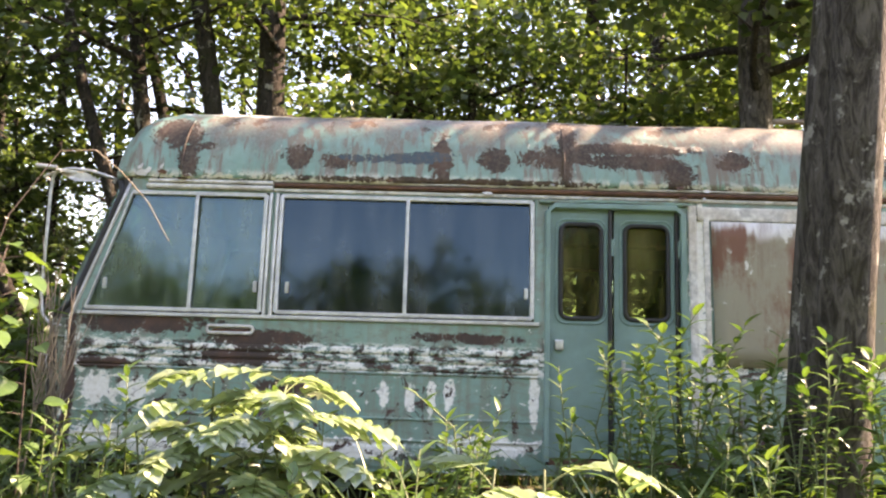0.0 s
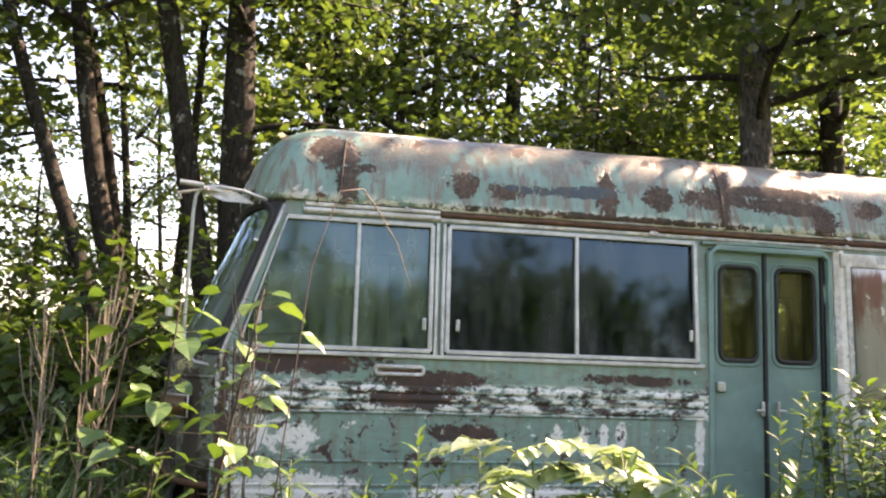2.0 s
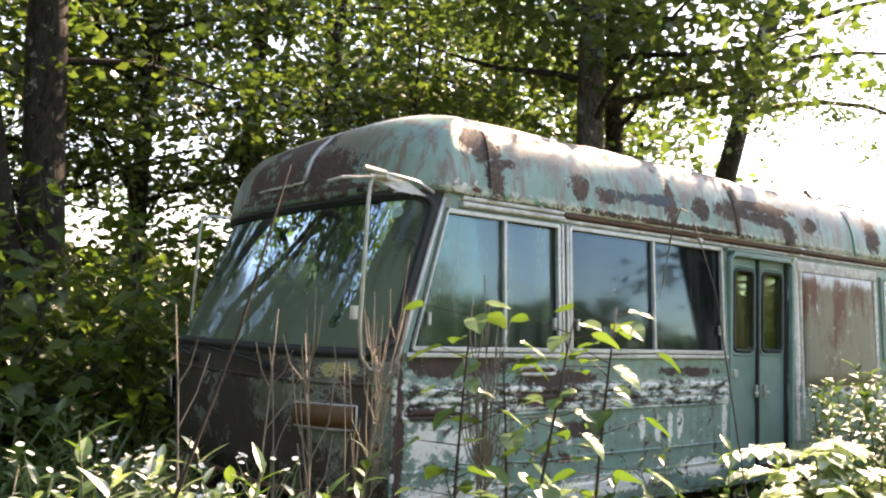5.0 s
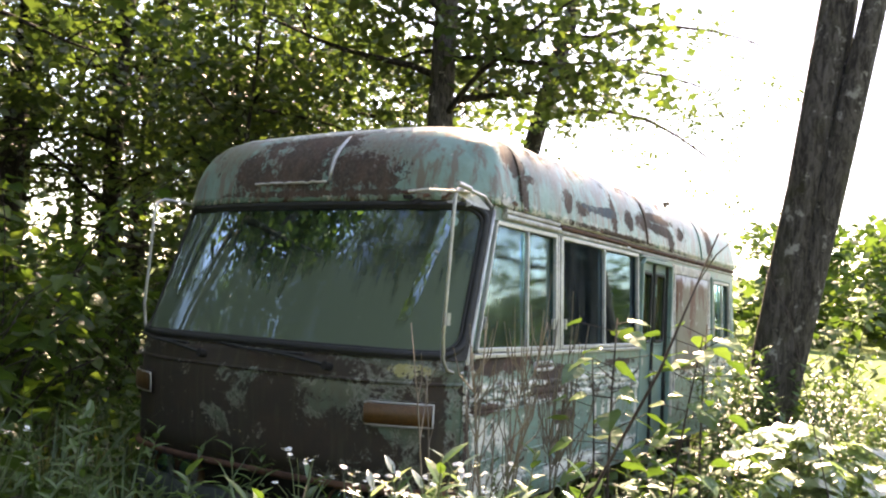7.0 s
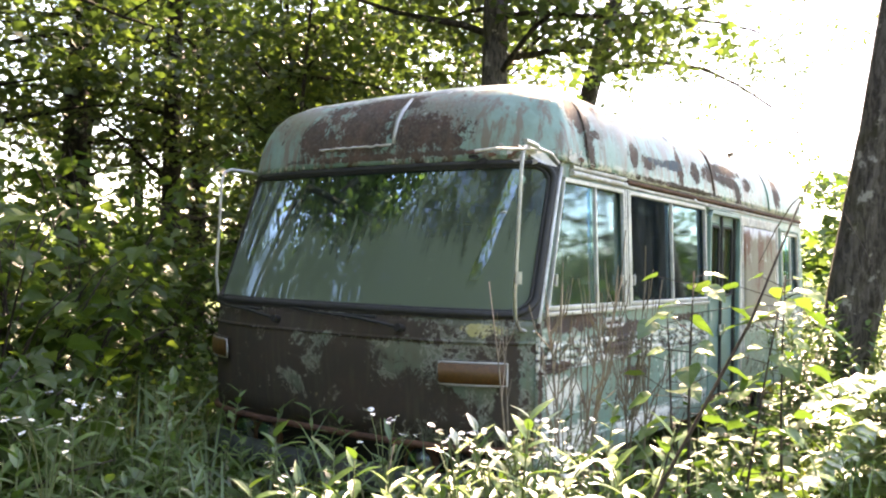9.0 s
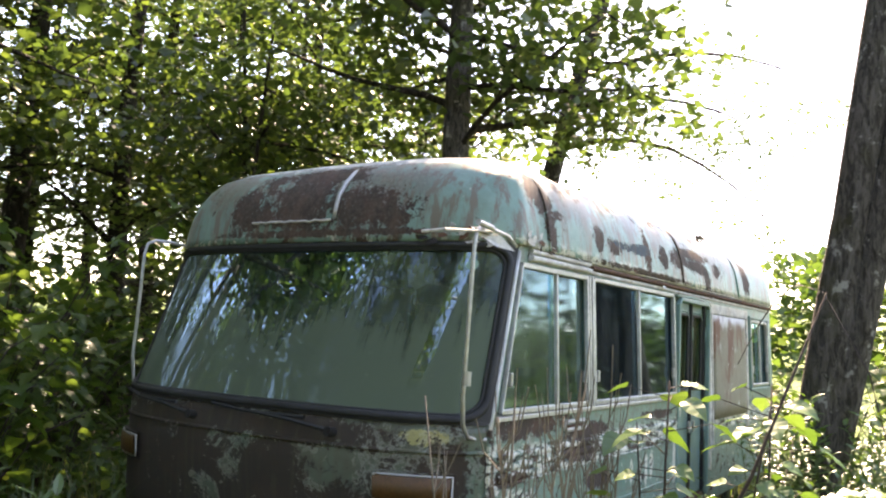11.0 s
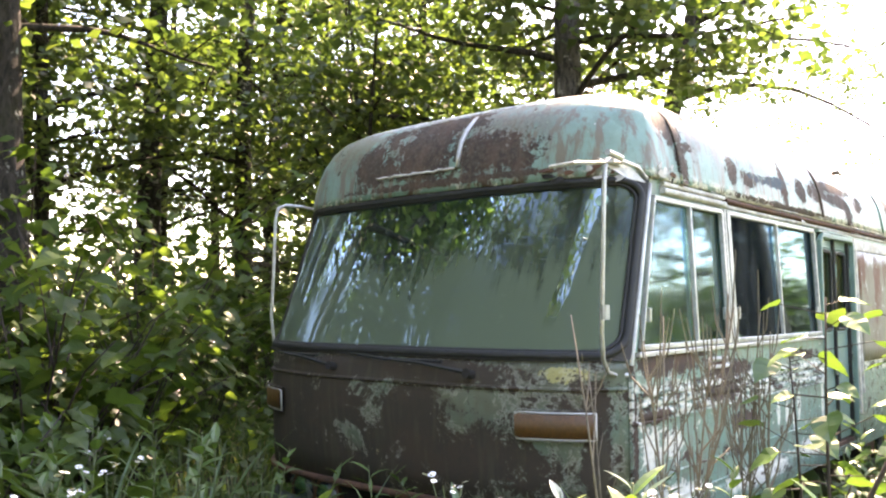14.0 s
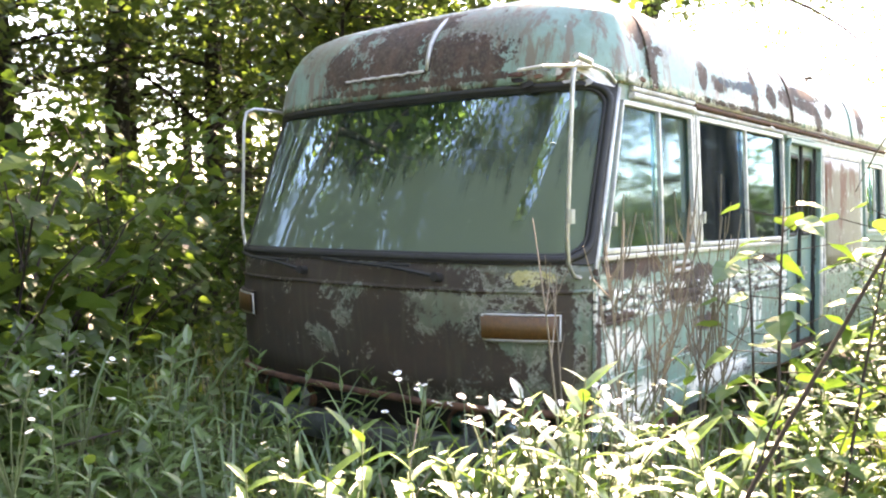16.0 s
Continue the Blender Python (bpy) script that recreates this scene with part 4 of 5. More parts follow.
part("roof_seam", tube([side_point(2.74, z, 0.032) for z in (1.95, 2.03, 2.12, 2.20, 2.27, 2.33, 2.38, 2.42)], 0.011, 6), M_ROOF, COACH, "", True)
part("roof_seam", tube([side_point(0.42, z, 0.030) for z in (1.95, 2.03, 2.12, 2.20, 2.27, 2.33, 2.38, 2.42)], 0.008, 6), M_ROOF, COACH, "", True)
part("roof_seam", tube([side_point(4.4, z, 0.031) for z in (1.95, 2.03, 2.12, 2.20, 2.27, 2.33, 2.38, 2.42)], 0.010, 6), M_ROOF, COACH, "", True)


def wheel(x, y, s):
    """A flat old tyre on its rim."""
    prof = [(0.20, 0.09), (0.30, 0.11), (0.36, 0.09), (0.375, 0.05), (0.375, -0.05), (0.36, -0.09), (0.30, -0.11), (0.20, -0.09)]
    vs, fs = [], []
    for r, d in prof:
        vs += [Vector((x + r * math.cos(a), y + d, max(-0.055, 0.29 + r * math.sin(a)))) for a in np.linspace(0, 2 * math.pi, 33)[:-1]]
    for i in range(len(prof) - 1):
        for j in range(32):
            fs.append((i * 32 + j, i * 32 + (j + 1) % 32, i * 32 + 32 + (j + 1) % 32, i * 32 + 32 + j))
    t = part("tyre", (vs, fs), M_RUBBER, COACH, "perished flat tyre", True)
    part("rim", tube([(x, y - 0.06 * s, 0.29), (x, y - 0.02 * s, 0.29), (x, y + 0.06 * s, 0.29)], [0.19, 0.21, 0.21], 24), M_RUSTY, t, "rusted steel rim")


for wx, wy, ws_ in ((1.0, 0.20, 1), (1.0, WIDE - 0.20, -1), (4.35, 0.22, 1), (4.35, WIDE - 0.22, -1)):
    wheel(wx, wy, ws_)

# peeled flakes along the gutter and the roof edge
rng = random.Random(5)
for i in range(14):
    st = rng.uniform(0.15, 5.4)
    z = rng.choice((1.945, 1.90, 1.96, 1.875))
    w, h = rng.uniform(0.010, 0.035), rng.uniform(0.005, 0.014)
    p = side_point(st, z, 0.034)
    q = [p + Vector((-w, 0.004, h * 0.3)), p + Vector((-w * 0.3, -0.01, -h)), p + Vector((w * 0.5, -0.014, -h * 0.7)), p + Vector((w, 0.0, h * 0.2)), p + Vector((w * 0.2, 0.006, h))]
    part("paint_flake", (q, [(0, 1, 2, 3, 4)]), rng.choice((M_TRIM, M_RUSTY, M_RUSTY)), COACH)


# torn trim and curled scraps round the mirror bracket
rng = random.Random(17)
for i in range(22):
    u, z = rng.uniform(0.0, 0.42), rng.uniform(1.945, 2.03)
    p = front_point(0.05 + u, z, 0.030) if i % 3 else side_point(rng.uniform(0.0, 0.25), z, 0.034)
    a, h = rng.uniform(0.015, 0.045), rng.uniform(0.008, 0.022)
    t = Vector((0.25, 1, 0)) if i % 3 else Vector((1, 0, 0))
    curl = Vector((-rng.uniform(0.005, 0.03), -0.004, rng.uniform(-0.012, 0.012)))
    scrap = [p - t * a, p - t * a * 0.2 + Vector((0, 0, h)), p + t * a + Vector((0, 0, h * 0.5)) + curl, p + t * a * 0.7 - Vector((0, 0, h)) + curl, p - t * a * 0.5 - Vector((0, 0, h * 0.8)) + curl * 0.5]
    thick(part("torn_scrap", (scrap, [(0, 1, 4), (1, 2, 3, 4)]), rng.choice((M_TRIM, M_TRIM, M_RUSTY, M_DARK)), COACH), 0.003)

# ---- trees ----
def leaf_cloud(centres, per, spread, size, rs, droop=0.25, flat=0.55, wide=0.42):
    """Many small folded leaves round the centres: four points and two faces each."""
    c = np.repeat(np.asarray(centres), per, axis=0)
    n = len(c)
    off = rs.normal(0, 1, (n, 3)) * np.array([spread, spread, spread * flat])
    p = c + off
    yaw = rs.uniform(0, 2 * np.pi, n)
    tilt = rs.normal(-droop, 0.45, n)
    roll = rs.normal(0, 0.55, n)
    s = size * rs.uniform(0.6, 1.35, n)
    d = np.stack([np.cos(yaw) * np.cos(tilt), np.sin(yaw) * np.cos(tilt), np.sin(tilt)], 1)
    h = np.stack([-np.sin(yaw), np.cos(yaw), np.zeros(n)], 1)
    u = np.cross(d, h)
    w = h * np.cos(roll)[:, None] + u * np.sin(roll)[:, None]
    k = np.cross(w, d)
    s = s[:, None]
    a, tip = p - d * s * 0.5, p + d * s * 0.5
    l = p - d * s * 0.08 + w * s * wide + k * s * 0.10
    r = p - d * s * 0.08 - w * s * wide + k * s * 0.10
    verts = np.stack([a, l, tip, r], 1).reshape(-1, 3)
    i = np.arange(n)[:, None] * 4
    faces = np.concatenate([i + np.array([[0, 2, 1]]), i + np.array([[0, 3, 2]])], 0)
    return verts, faces


def fast_mesh(name, verts, faces, mat):
    me = bpy.data.meshes.new(name)
    me.vertices.add(len(verts))
    me.vertices.foreach_set("co", np.asarray(verts, dtype=np.float32).ravel())
    f = np.asarray(faces, dtype=np.int32)
    k = f.shape[1]
    me.loops.add(f.size)
    me.loops.foreach_set("vertex_index", f.ravel())
    me.polygons.add(len(f))
    me.polygons.foreach_set("loop_start", np.arange(0, f.size, k, dtype=np.int32))
    me.polygons.foreach_set("loop_total", np.full(len(f), k, dtype=np.int32))
    me.materials.append(mat)
    me.update(calc_edges=True)
    return me


def crown_skeleton(seed, z0, z1, reach, limbs):
    """Limb paths and twig ends of a crown round the z axis."""
    r = random.Random(seed)
    paths, ends = [], []
    for i in range(limbs):
        z = z0 + (z1 - z0) * (i + r.random() * 0.8) / limbs
        a = i * 2.4 + r.uniform(-0.5, 0.5)
        length = reach * r.uniform(0.6, 1.1) * (1 - 0.45 * (z - z0) / (z1 - z0))
        rise = r.uniform(0.05, 0.55)
        pts, p = [Vector((0, 0, z))], Vector((0, 0, z))
        d = Vector((math.cos(a), math.sin(a), rise)).normalized()
        for s in range(6):
            d = (d + Vector((r.uniform(-1, 1), r.uniform(-1, 1), r.uniform(-0.7, 0.45))) * 0.24).normalized()
            p = p + d * length / 6
            pts.append(p.copy())
            if s >= 1:
                for _ in range(2):
                    q = p + Vector((r.gauss(0, 0.55), r.gauss(0, 0.55), r.gauss(0, 0.3)))
                    ends.append(q)
                    if r.random() < 0.5:
                        paths.append(([p, p.lerp(q, 0.5) + Vector((0, 0, 0.06)), q], 0.012))
        paths.append((pts, r.uniform(0.035, 0.07)))
    return paths, ends


CROWNS = []
for seed, z0, z1, reach, limbs, per in ((1, 2.8, 11.0, 3.2, 15, 33), (2, 3.6, 12.0, 3.0, 13, 33), (3, 2.2, 10.0, 3.4, 15, 33), (4, 1.4, 6.0, 2.2, 11, 30), (5, 8.0, 13.5, 2.3, 10, 26), (6, 4.5, 11.0, 2.4, 9, 30), (7, 6.8, 11.5, 3.6, 17, 46), (8, 3.9, 7.5, 3.7, 15, 44)):
    paths, ends = crown_skeleton(seed, z0, z1, reach, limbs)
    rs = np.random.RandomState(seed)
    v, f = leaf_cloud([tuple(e) for e in ends], per, 0.32, 0.14, rs, 0.15, 0.34)
    limb = joined(*[tube(p, [w * (1 - 0.75 * i / (len(p) - 1)) for i in range(len(p))], 5, False) for p, w in paths])
    CROWNS.append((fast_mesh("crown", v, f, M_CROWN), mesh_of("branchwork", limb[0], limb[1], M_BARK, True)))


def tree(x, y, dia, high, lean, crown, turn=0.0, mat=None, label="tall broadleaf tree with dark bark and a loose green crown", group="", size=1.0, crook=0.12):
    """A tapered, slightly crooked trunk with limbs and a leafy crown."""
    r = random.Random(int(x * 131 + y * 17))
    z = ground_z(x, y) - 0.15
    pts, radii = [], []
    steps = 16
    ph, ph2 = r.uniform(0, 6), r.uniform(0, 6)
    for i in range(steps + 1):
        u = i / steps
        h = high * u ** 1.25
        pts.append(Vector((lean[0] * h + crook * math.sin(h * 0.55 + ph) * u, lean[1] * h + crook * math.sin(h * 0.48 + ph2) * u, h)))
        flare = 1 + 0.55 * math.exp(-h / 0.28)
        radii.append(dia / 2 * flare * (1 - 0.055 * h if high > 9 else 1 - 0.62 * u ** 1.6))
    vs, fs = tube(pts, radii, 14)
    vs = [v + Vector((v.x - 0, v.y - 0, 0)) * 0.0 + noise.noise_vector(v * 2.6 + Vector((x, y, 0))) * dia * 0.05 for v in vs]
    root = new("tree", mesh_of("trunk", vs, fs, mat or M_BARK, True))
    root.matrix_world = pose(x, y, z)
    tagged(root, label, "tree", group)
    leaves, limbs = CROWNS[crown]
    m = Matrix(((1, 0, lean[0], 0), (0, 1, lean[1], 0), (0, 0, 1, 0), (0, 0, 0, 1))) @ pose(0, 0, 0, 0, 0, turn) @ Matrix.Scale(size, 4)
    for name, me in (("branchwork", limbs), ("crown", leaves)):
        o = new(name, me)
        o.parent = root
        o.matrix_local = m
    return root


NEAR_TREE = tree(3.88, -0.59, 0.40, 12, (0.038, -0.135), 4, 0, M_BARK_NEAR, "thick mossy tree trunk close beside the coach", crook=0.05)
REAR_TREE = tree(5.2, 3.5, 0.42, 14, (0.0, 0.01), 7, 220, M_BARK_NEAR, "straight grey tree trunk just behind the coach", crook=0.05)
fork = [Vector((-0.02, -0.10, 0.5))] + [Vector((0.03 + 0.01 * h, -0.24 - 0.19 * h, 0.9 + h)) for h in (0, 0.5, 1.2, 2.2, 3.4, 5.0)]
part("second_stem", tube(fork, [0.08, 0.125, 0.125, 0.12, 0.115, 0.10, 0.06], 12), M_BARK_NEAR, NEAR_TREE, "second stem forking from the trunk", True)
LEANER = tree(8.28, 4.83, 0.42, 13, (0.22, -0.15), 4, 75, label="dark leaning tree with bare side branches", size=0.95)
tree(-2.9, 6.4, 0.22, 11, (-0.45, 0.05), 5, 330, label="thin dark tree leaning sideways", crook=0.35)
tree(-1.4, 7.6, 0.24, 12, (-0.22, 0.0), 5, 140, label="crooked dark tree leaning sideways", crook=0.3)
tree(7.0, 4.6, 0.34, 13, (-0.01, 0.02), 1, 110)
tree(4.95, 12.4, 0.54, 15, (0.0, 0.0), 0, 200)
tree(7.5, 12.1, 0.38, 15, (0.02, 0.0), 0, 15)
tree(-0.12, 5.9, 0.50, 14, (-0.06, 0.02), 1, 310, label="dark tree trunk leaning over the woodland edge")
tree(-0.05, 6.0, 0.34, 13, (-0.25, 0.0), 6, 20, label="crooked dark tree leaning sideways", crook=0.3)
tree(-1.05, 6.5, 0.30, 12, (-0.27, 0.0), 6, 95, label="crooked dark tree leaning sideways", crook=0.35)
tree(-1.35, 6.2, 0.22, 11, (-0.30, 0.0), 5, 215, label="thin dark tree leaning sideways", crook=0.3)
tree(1.0, 11.7, 0.26, 13, (0.02, 0.0), 2, 66)
tree(0.6, 11.9, 0.18, 12, (0.05, 0.0), 1, 166)
tree(5.9, 10.9, 0.40, 13, (0.02, 0.0), 2, 33)
tree(8.0, 8.6, 0.26, 13, (0.03, 0.0), 0, 283)
# deeper rows of the wood; the two with crown 6 were added to block sky from the windscreen's reflection
for i, (x, y, c) in enumerate(((1.5, 15.0, 2), (4.2, 17.0, 0), (7.0, 15.5, 2), (9.6, 17.0, 1), (11.6, 15.0, 2), (13.8, 18.0, 0), (13.0, 13.0, 2), (16.0, 14.5, 1), (-1.4, 9.6, 6), (-4.6, 9.2, 6), (2.5, 11.4, 2), (3.4, 14.5, 2))):
    tree(x, y, 0.20 + 0.03 * (i % 4), 14, (0.03 * (i % 3 - 1), 0.0), c, 47 * i, group="woodland trees", size=1.05)
for i, (x, y, q) in enumerate(((5.4, 7.2, 0.95), (8.8, 14.0, 1.0), (11.0, 13.0, 1.1), (6.7, 8.5, 1.0))):
    tree(x, y, 0.11, 7.0, (0.05 * (i % 3 - 1), 0.0), 3, 70 * i, group="understorey saplings", label="leafy young tree filling the wood's understorey", size=q)


def hanging_branches(root):
    """Long side branches with thin hanging sprays of leaves."""
    r, rs = random.Random(3), np.random.RandomState(3)
    for z, dx, dy, n, drop in ((4.9, 0.35, -0.95, 4.2, 0.9), (5.6, 0.1, -1.0, 3.4, 0.3), (6.2, 0.5, -0.8, 4.8, 0.2), (5.0, -0.3, -0.6, 1.6, 0.1), (3.1, 0.2, -0.9, 0.9, -0.1)):
        p = Vector((0.22 * z, -0.15 * z, z))
        pts, d = [p.copy()], Vector((dx, dy, 0.45)).normalized()
        for s in range(7):
            d = (d + Vector((r.uniform(-0.2, 0.2), r.uniform(-0.2, 0.2), -0.12 - drop * 0.13))).normalized()
            p = p + d * n / 7
            pts.append(p.copy())
        br = part("side_branch", tube(pts, [0.07, 0.05, 0.038, 0.03, 0.022, 0.016, 0.010, 0.006], 6), M_BARK, root, "dark side branch", True)
        if n < 1:
            continue
        ends, twigs = [], []
        for i in range(2, 8):
            for _ in range(4):
                q = pts[i] + Vector((r.gauss(0, 0.3), r.gauss(0, 0.3), -abs(r.gauss(0.25, 0.35))))
                twigs.append(tube([pts[i], pts[i].lerp(q, 0.5) + Vector((0, 0, 0.05)), q], [0.008, 0.005, 0.003], 4))
                if r.random() < 0.75:
                    ends.append(tuple(q))
        part("twig_spray", joined(*twigs), M_BARK, br)
        v, f = leaf_cloud(ends, 34, 0.15, 0.075, rs, 0.5, 1.0)
        tagged(part("leaf_spray", fast_mesh("leaf_spray", v, f, M_CROWN), M_CROWN, br), kind="stuff")


hanging_branches(LEANER)
for nm, me in (("upper_branchwork", CROWNS[5][1]), ("upper_crown", CROWNS[5][0])):
    up = new(nm, me)
    up.parent = REAR_TREE
    up.matrix_local = pose(0, 0, 0, 0, 0, 330) @ Matrix.Scale(1.25, 4)
rng = random.Random(11)
for i in range(11):
    a = rng.uniform(0, 1)
    x, y = -13 + 25 * a + rng.uniform(-1.5, 1.5), 11.5 + rng.uniform(0, 13)
    if x > 9.5 + 0.10 * y:
        continue
    tree(x, y, rng.uniform(0.16, 0.36), rng.uniform(11, 15), (rng.uniform(-0.08, 0.08), rng.uniform(-0.04, 0.04)), rng.choice((0, 1, 2, 2)), rng.uniform(0, 360), group="woodland trees", size=rng.uniform(0.9, 1.15))
# the last two stand unseen in the open, added for the side windows to reflect
for x, y, s in ((4.6, 6.4, 0.85), (7.8, 6.4, 0.9), (13.0, -5.5, 1.3), (15.5, -6.0, 1.4)):
    tree(x, y, 0.09, 6.5 * s, (rng.uniform(-0.1, 0.1), rng.uniform(-0.1, 0.1)), 3, rng.uniform(0, 360), group="understorey saplings", label="slender sapling, in the understorey or added out of view for reflections", size=s)
for x, y, s in ((-5.2, 9.2, 0.82), (-2.9, 9.0, 0.52), (-4.2, 8.4, 0.55), (-1.7, 8.4, 0.45), (-6.6, 9.4, 0.78), (-7.6, 11.0, 0.85), (-4.2, 13.2, 0.75), (-9.2, 7.6, 0.65), (-11.5, 11.5, 0.8)):
    tree(x, y, 0.10, 6.5 * s, (rng.uniform(-0.1, 0.1), rng.uniform(-0.1, 0.1)), 3, rng.uniform(0, 360), group="understorey saplings", label="leafy young tree filling the wood's understorey", size=s)
tree(11.4, 7.7, 0.12, 7.5, (0.03, 0.0), 3, 20, group="woodland trees", size=1.2)
# unseen trees ahead of the coach's nose, out on the path side: added to shade the front and fill the windscreen's
# reflection
for x, y, c, s in ((-8.0, 2.5, 0, 1.1), (-9.0, 0.9, 0, 1.1), (-8.6, 4.8, 2, 1.1), (-7.5, 6.5, 2, 1.1), (-10.5, -5.0, 0, 1.1), (-7.0, -4.6, 1, 1.0), (-5.8, 8.6, 2, 1.1), (-13, 2.0, 2, 1.0), (-14, 6.0, 0, 1.1), (-17, -1.5, 2, 1.1), (-16, -6.5, 0, 1.0), (-12, 9.5, 2, 1.0), (-20, 3, 2, 1.2)):
    tree(x, y, 0.35, 13, (rng.uniform(-0.05, 0.05), 0), c, rng.uniform(0, 360), group="woodland trees", size=s)


def far_woods():
    """A rim of distant trees round the meadow, each a heap of leaf clumps."""
    rs = np.random.RandomState(8)
    centres = []
    for i in range(380):
        a = rs.uniform(0, 2 * np.pi) if i < 230 else rs.uniform(np.pi, 1.8 * np.pi)
        d = rs.uniform(48, 66)
        if 20 < math.degrees(a) < 178:
            d = rs.uniform(60, 80)
        x, y = d * math.cos(a), d * math.sin(a)
        deg = math.degrees(a) - (360 if a > np.pi else 0)
        h = rs.uniform(11, 14) if deg < -55 else rs.uniform(5.5, 7.2) if deg < -38 else rs.uniform(6, 8.5) if -6 < deg < 24 else rs.uniform(3, 5)
        g = ground_z(x, y)
        for _ in range(24):
            u = rs.uniform(0, 1)
            r = h * 0.36 * math.sin(math.pi * min(1, 0.15 + 0.85 * u)) ** 0.7
            b = rs.uniform(0, 2 * np.pi)
            centres.append((x + r * math.cos(b), y + r * math.sin(b), g + h * (0.08 + 0.92 * u)))
    v, f = leaf_cloud(centres, 16, 0.7, 0.75, rs, 0.2, 0.7)
    ob = new("far_woods", fast_mesh("far_woods", v, f, M_SHRUB))
    tagged(ob, "distant sunlit line of trees round the meadow", "woods", kind="stuff")


far_woods()


def fallen_branch(x, y, z, turn, seed):
    """A bare broken branch lying on the roof."""
    r = random.Random(seed)
    pts = [Vector((-0.55 + 0.22 * i, r.uniform(-0.04, 0.04), 0.015 + 0.05 * (i % 2) + r.uniform(0, 0.02))) for i in range(6)]
    root = new("fallen_branch", mesh_of("fallen_branch", *tube(pts, [0.018, 0.016, 0.014, 0.011, 0.008, 0.004], 6), M_DRY, True))
    tagged(root, "bare broken branch lying on the coach roof", "branch")
    for i in range(1, 5):
        q = pts[i] + Vector((r.uniform(0.1, 0.3), r.uniform(-0.25, 0.25), r.uniform(0.04, 0.16)))
        part("twig", tube([pts[i], pts[i].lerp(q, 0.6) + Vector((0, 0, 0.03)), q], [0.007, 0.005, 0.002], 5), M_DRY, root)
    root.matrix_world = pose(x, y, z, 0, 0, turn)


fallen_branch(4.6, 0.42, 2.425, 15, 1)
fallen_branch(5.1, 0.55, 2.44, -25, 2)


# ---- shrubs and weeds ----
def blade(base, d, length, width, rs, droop=0.5, cup=0.12, segs=4):
    """A lance-shaped leaf that arches over: verts, faces."""
    d = Vector(d).normalized()
    side = d.cross(Vector((0, 0, 1)))
    side = side.normalized() if side.length > 1e-3 else Vector((1, 0, 0))
    vs, p = [], Vector(base)
    for i in range(segs + 1):
        u = i / segs
        w = width * (math.sin(math.pi * (0.08 + 0.92 * u) ** 0.85) if i < segs else 0.02)
        up = side.cross(d)
        vs += [p + side * w / 2 + up * cup * w, p, p - side * w / 2 + up * cup * w]
        d = (d + Vector((0, 0, -droop / segs))).normalized()
        p = p + d * length / segs
    fs = []
    for i in range(segs):
        for j in (0, 1):
            fs.append((i * 3 + j, i * 3 + j + 1, i * 3 + j + 4, i * 3 + j + 3))
    return vs, fs


def broad(base, d, size, roll=0.0, lobes=False):
    """A broad leaf with a notch, toothed where it is lobed, folded on its midrib."""
    d = Vector(d).normalized()
    side = d.cross(Vector((0, 0, 1)))
    side = side.normalized() if side.length > 1e-3 else Vector((1, 0, 0))
    up = side.cross(d)
    side, up = side * math.cos(roll) + up * math.sin(roll), up * math.cos(roll) - side * math.sin(roll)
    prof = [(-0.08, 0.0), (-0.12, 0.26), (0.05, 0.46), (0.22, 0.42), (0.36, 0.46), (0.50, 0.30), (0.70, 0.24), (0.84, 0.12), (1.0, 0.0)] if lobes else [(0.0, 0.0), (-0.03, 0.17), (0.08, 0.34), (0.25, 0.42), (0.44, 0.40), (0.62, 0.31), (0.78, 0.19), (0.90, 0.08), (1.0, 0.0)]
    b = Vector(base)
    n = len(prof)
    mids = [b + d * t * size - Vector((0, 0, 1)) * 0.25 * size * t * t for t, w in prof]
    left = [m + side * w * size + up * w * size * (0.16 + 0.10 * math.sin(t * 9)) for m, (t, w) in zip(mids, prof)]
    right = [m - side * w * size + up * w * size * (0.16 + 0.10 * math.cos(t * 8)) for m, (t, w) in zip(mids, prof)]
    vs = mids + left + right
    fs = []
    for i in range(n - 1):
        fs += [(i, i + 1, n + i + 1, n + i), (i, 2 * n + i, 2 * n + i + 1, i + 1)]
    return vs, fs


def flower(c, r, up, rs):
    """A small daisy: a ring of petals round a domed eye; returns petals and eye."""
    up = Vector(up).normalized()
    a = up.orthogonal().normalized()
    b = up.cross(a)
    vs, fs = [], []
    c = Vector(c)
    for i in range(14):
        q = 2 * math.pi * i / 14
        o = a * math.cos(q) + b * math.sin(q)
        t = up.cross(o)
        k = len(vs)
        vs += [c + o * r * 0.25 - t * r * 0.06, c + o * r * 0.25 + t * r * 0.06, c + o * r * 0.8 + t * r * 0.15 + up * r * 0.12, c + o * r + up * r * 0.05, c + o * r * 0.8 - t * r * 0.15 + up * r * 0.12]
        fs.append((k, k + 1, k + 2, k + 3, k + 4))
    ev = [c + up * r * 0.28] + [c + (a * math.cos(q) + b * math.sin(q)) * r * 0.32 + up * r * 0.1 for q in np.linspace(0, 2 * math.pi, 9)[:-1]]
    return (vs, fs), (ev, [(0, 1 + i, 1 + (i + 1) % 8) for i in range(8)])


def stalk_path(h, lean, r, bend=0.1):
    a = r.uniform(0, 6.28)
    return [Vector((lean[0] * u * h + bend * h * math.cos(a) * u * u, lean[1] * u * h + bend * h * math.sin(a) * u * u, u * h)) for u in (0, 0.2, 0.4, 0.6, 0.8, 1.0)]


def along(pts, u):
    q = u * (len(pts) - 1)
    i = min(int(q), len(pts) - 2)
    return pts[i].lerp(pts[i + 1], q - i)


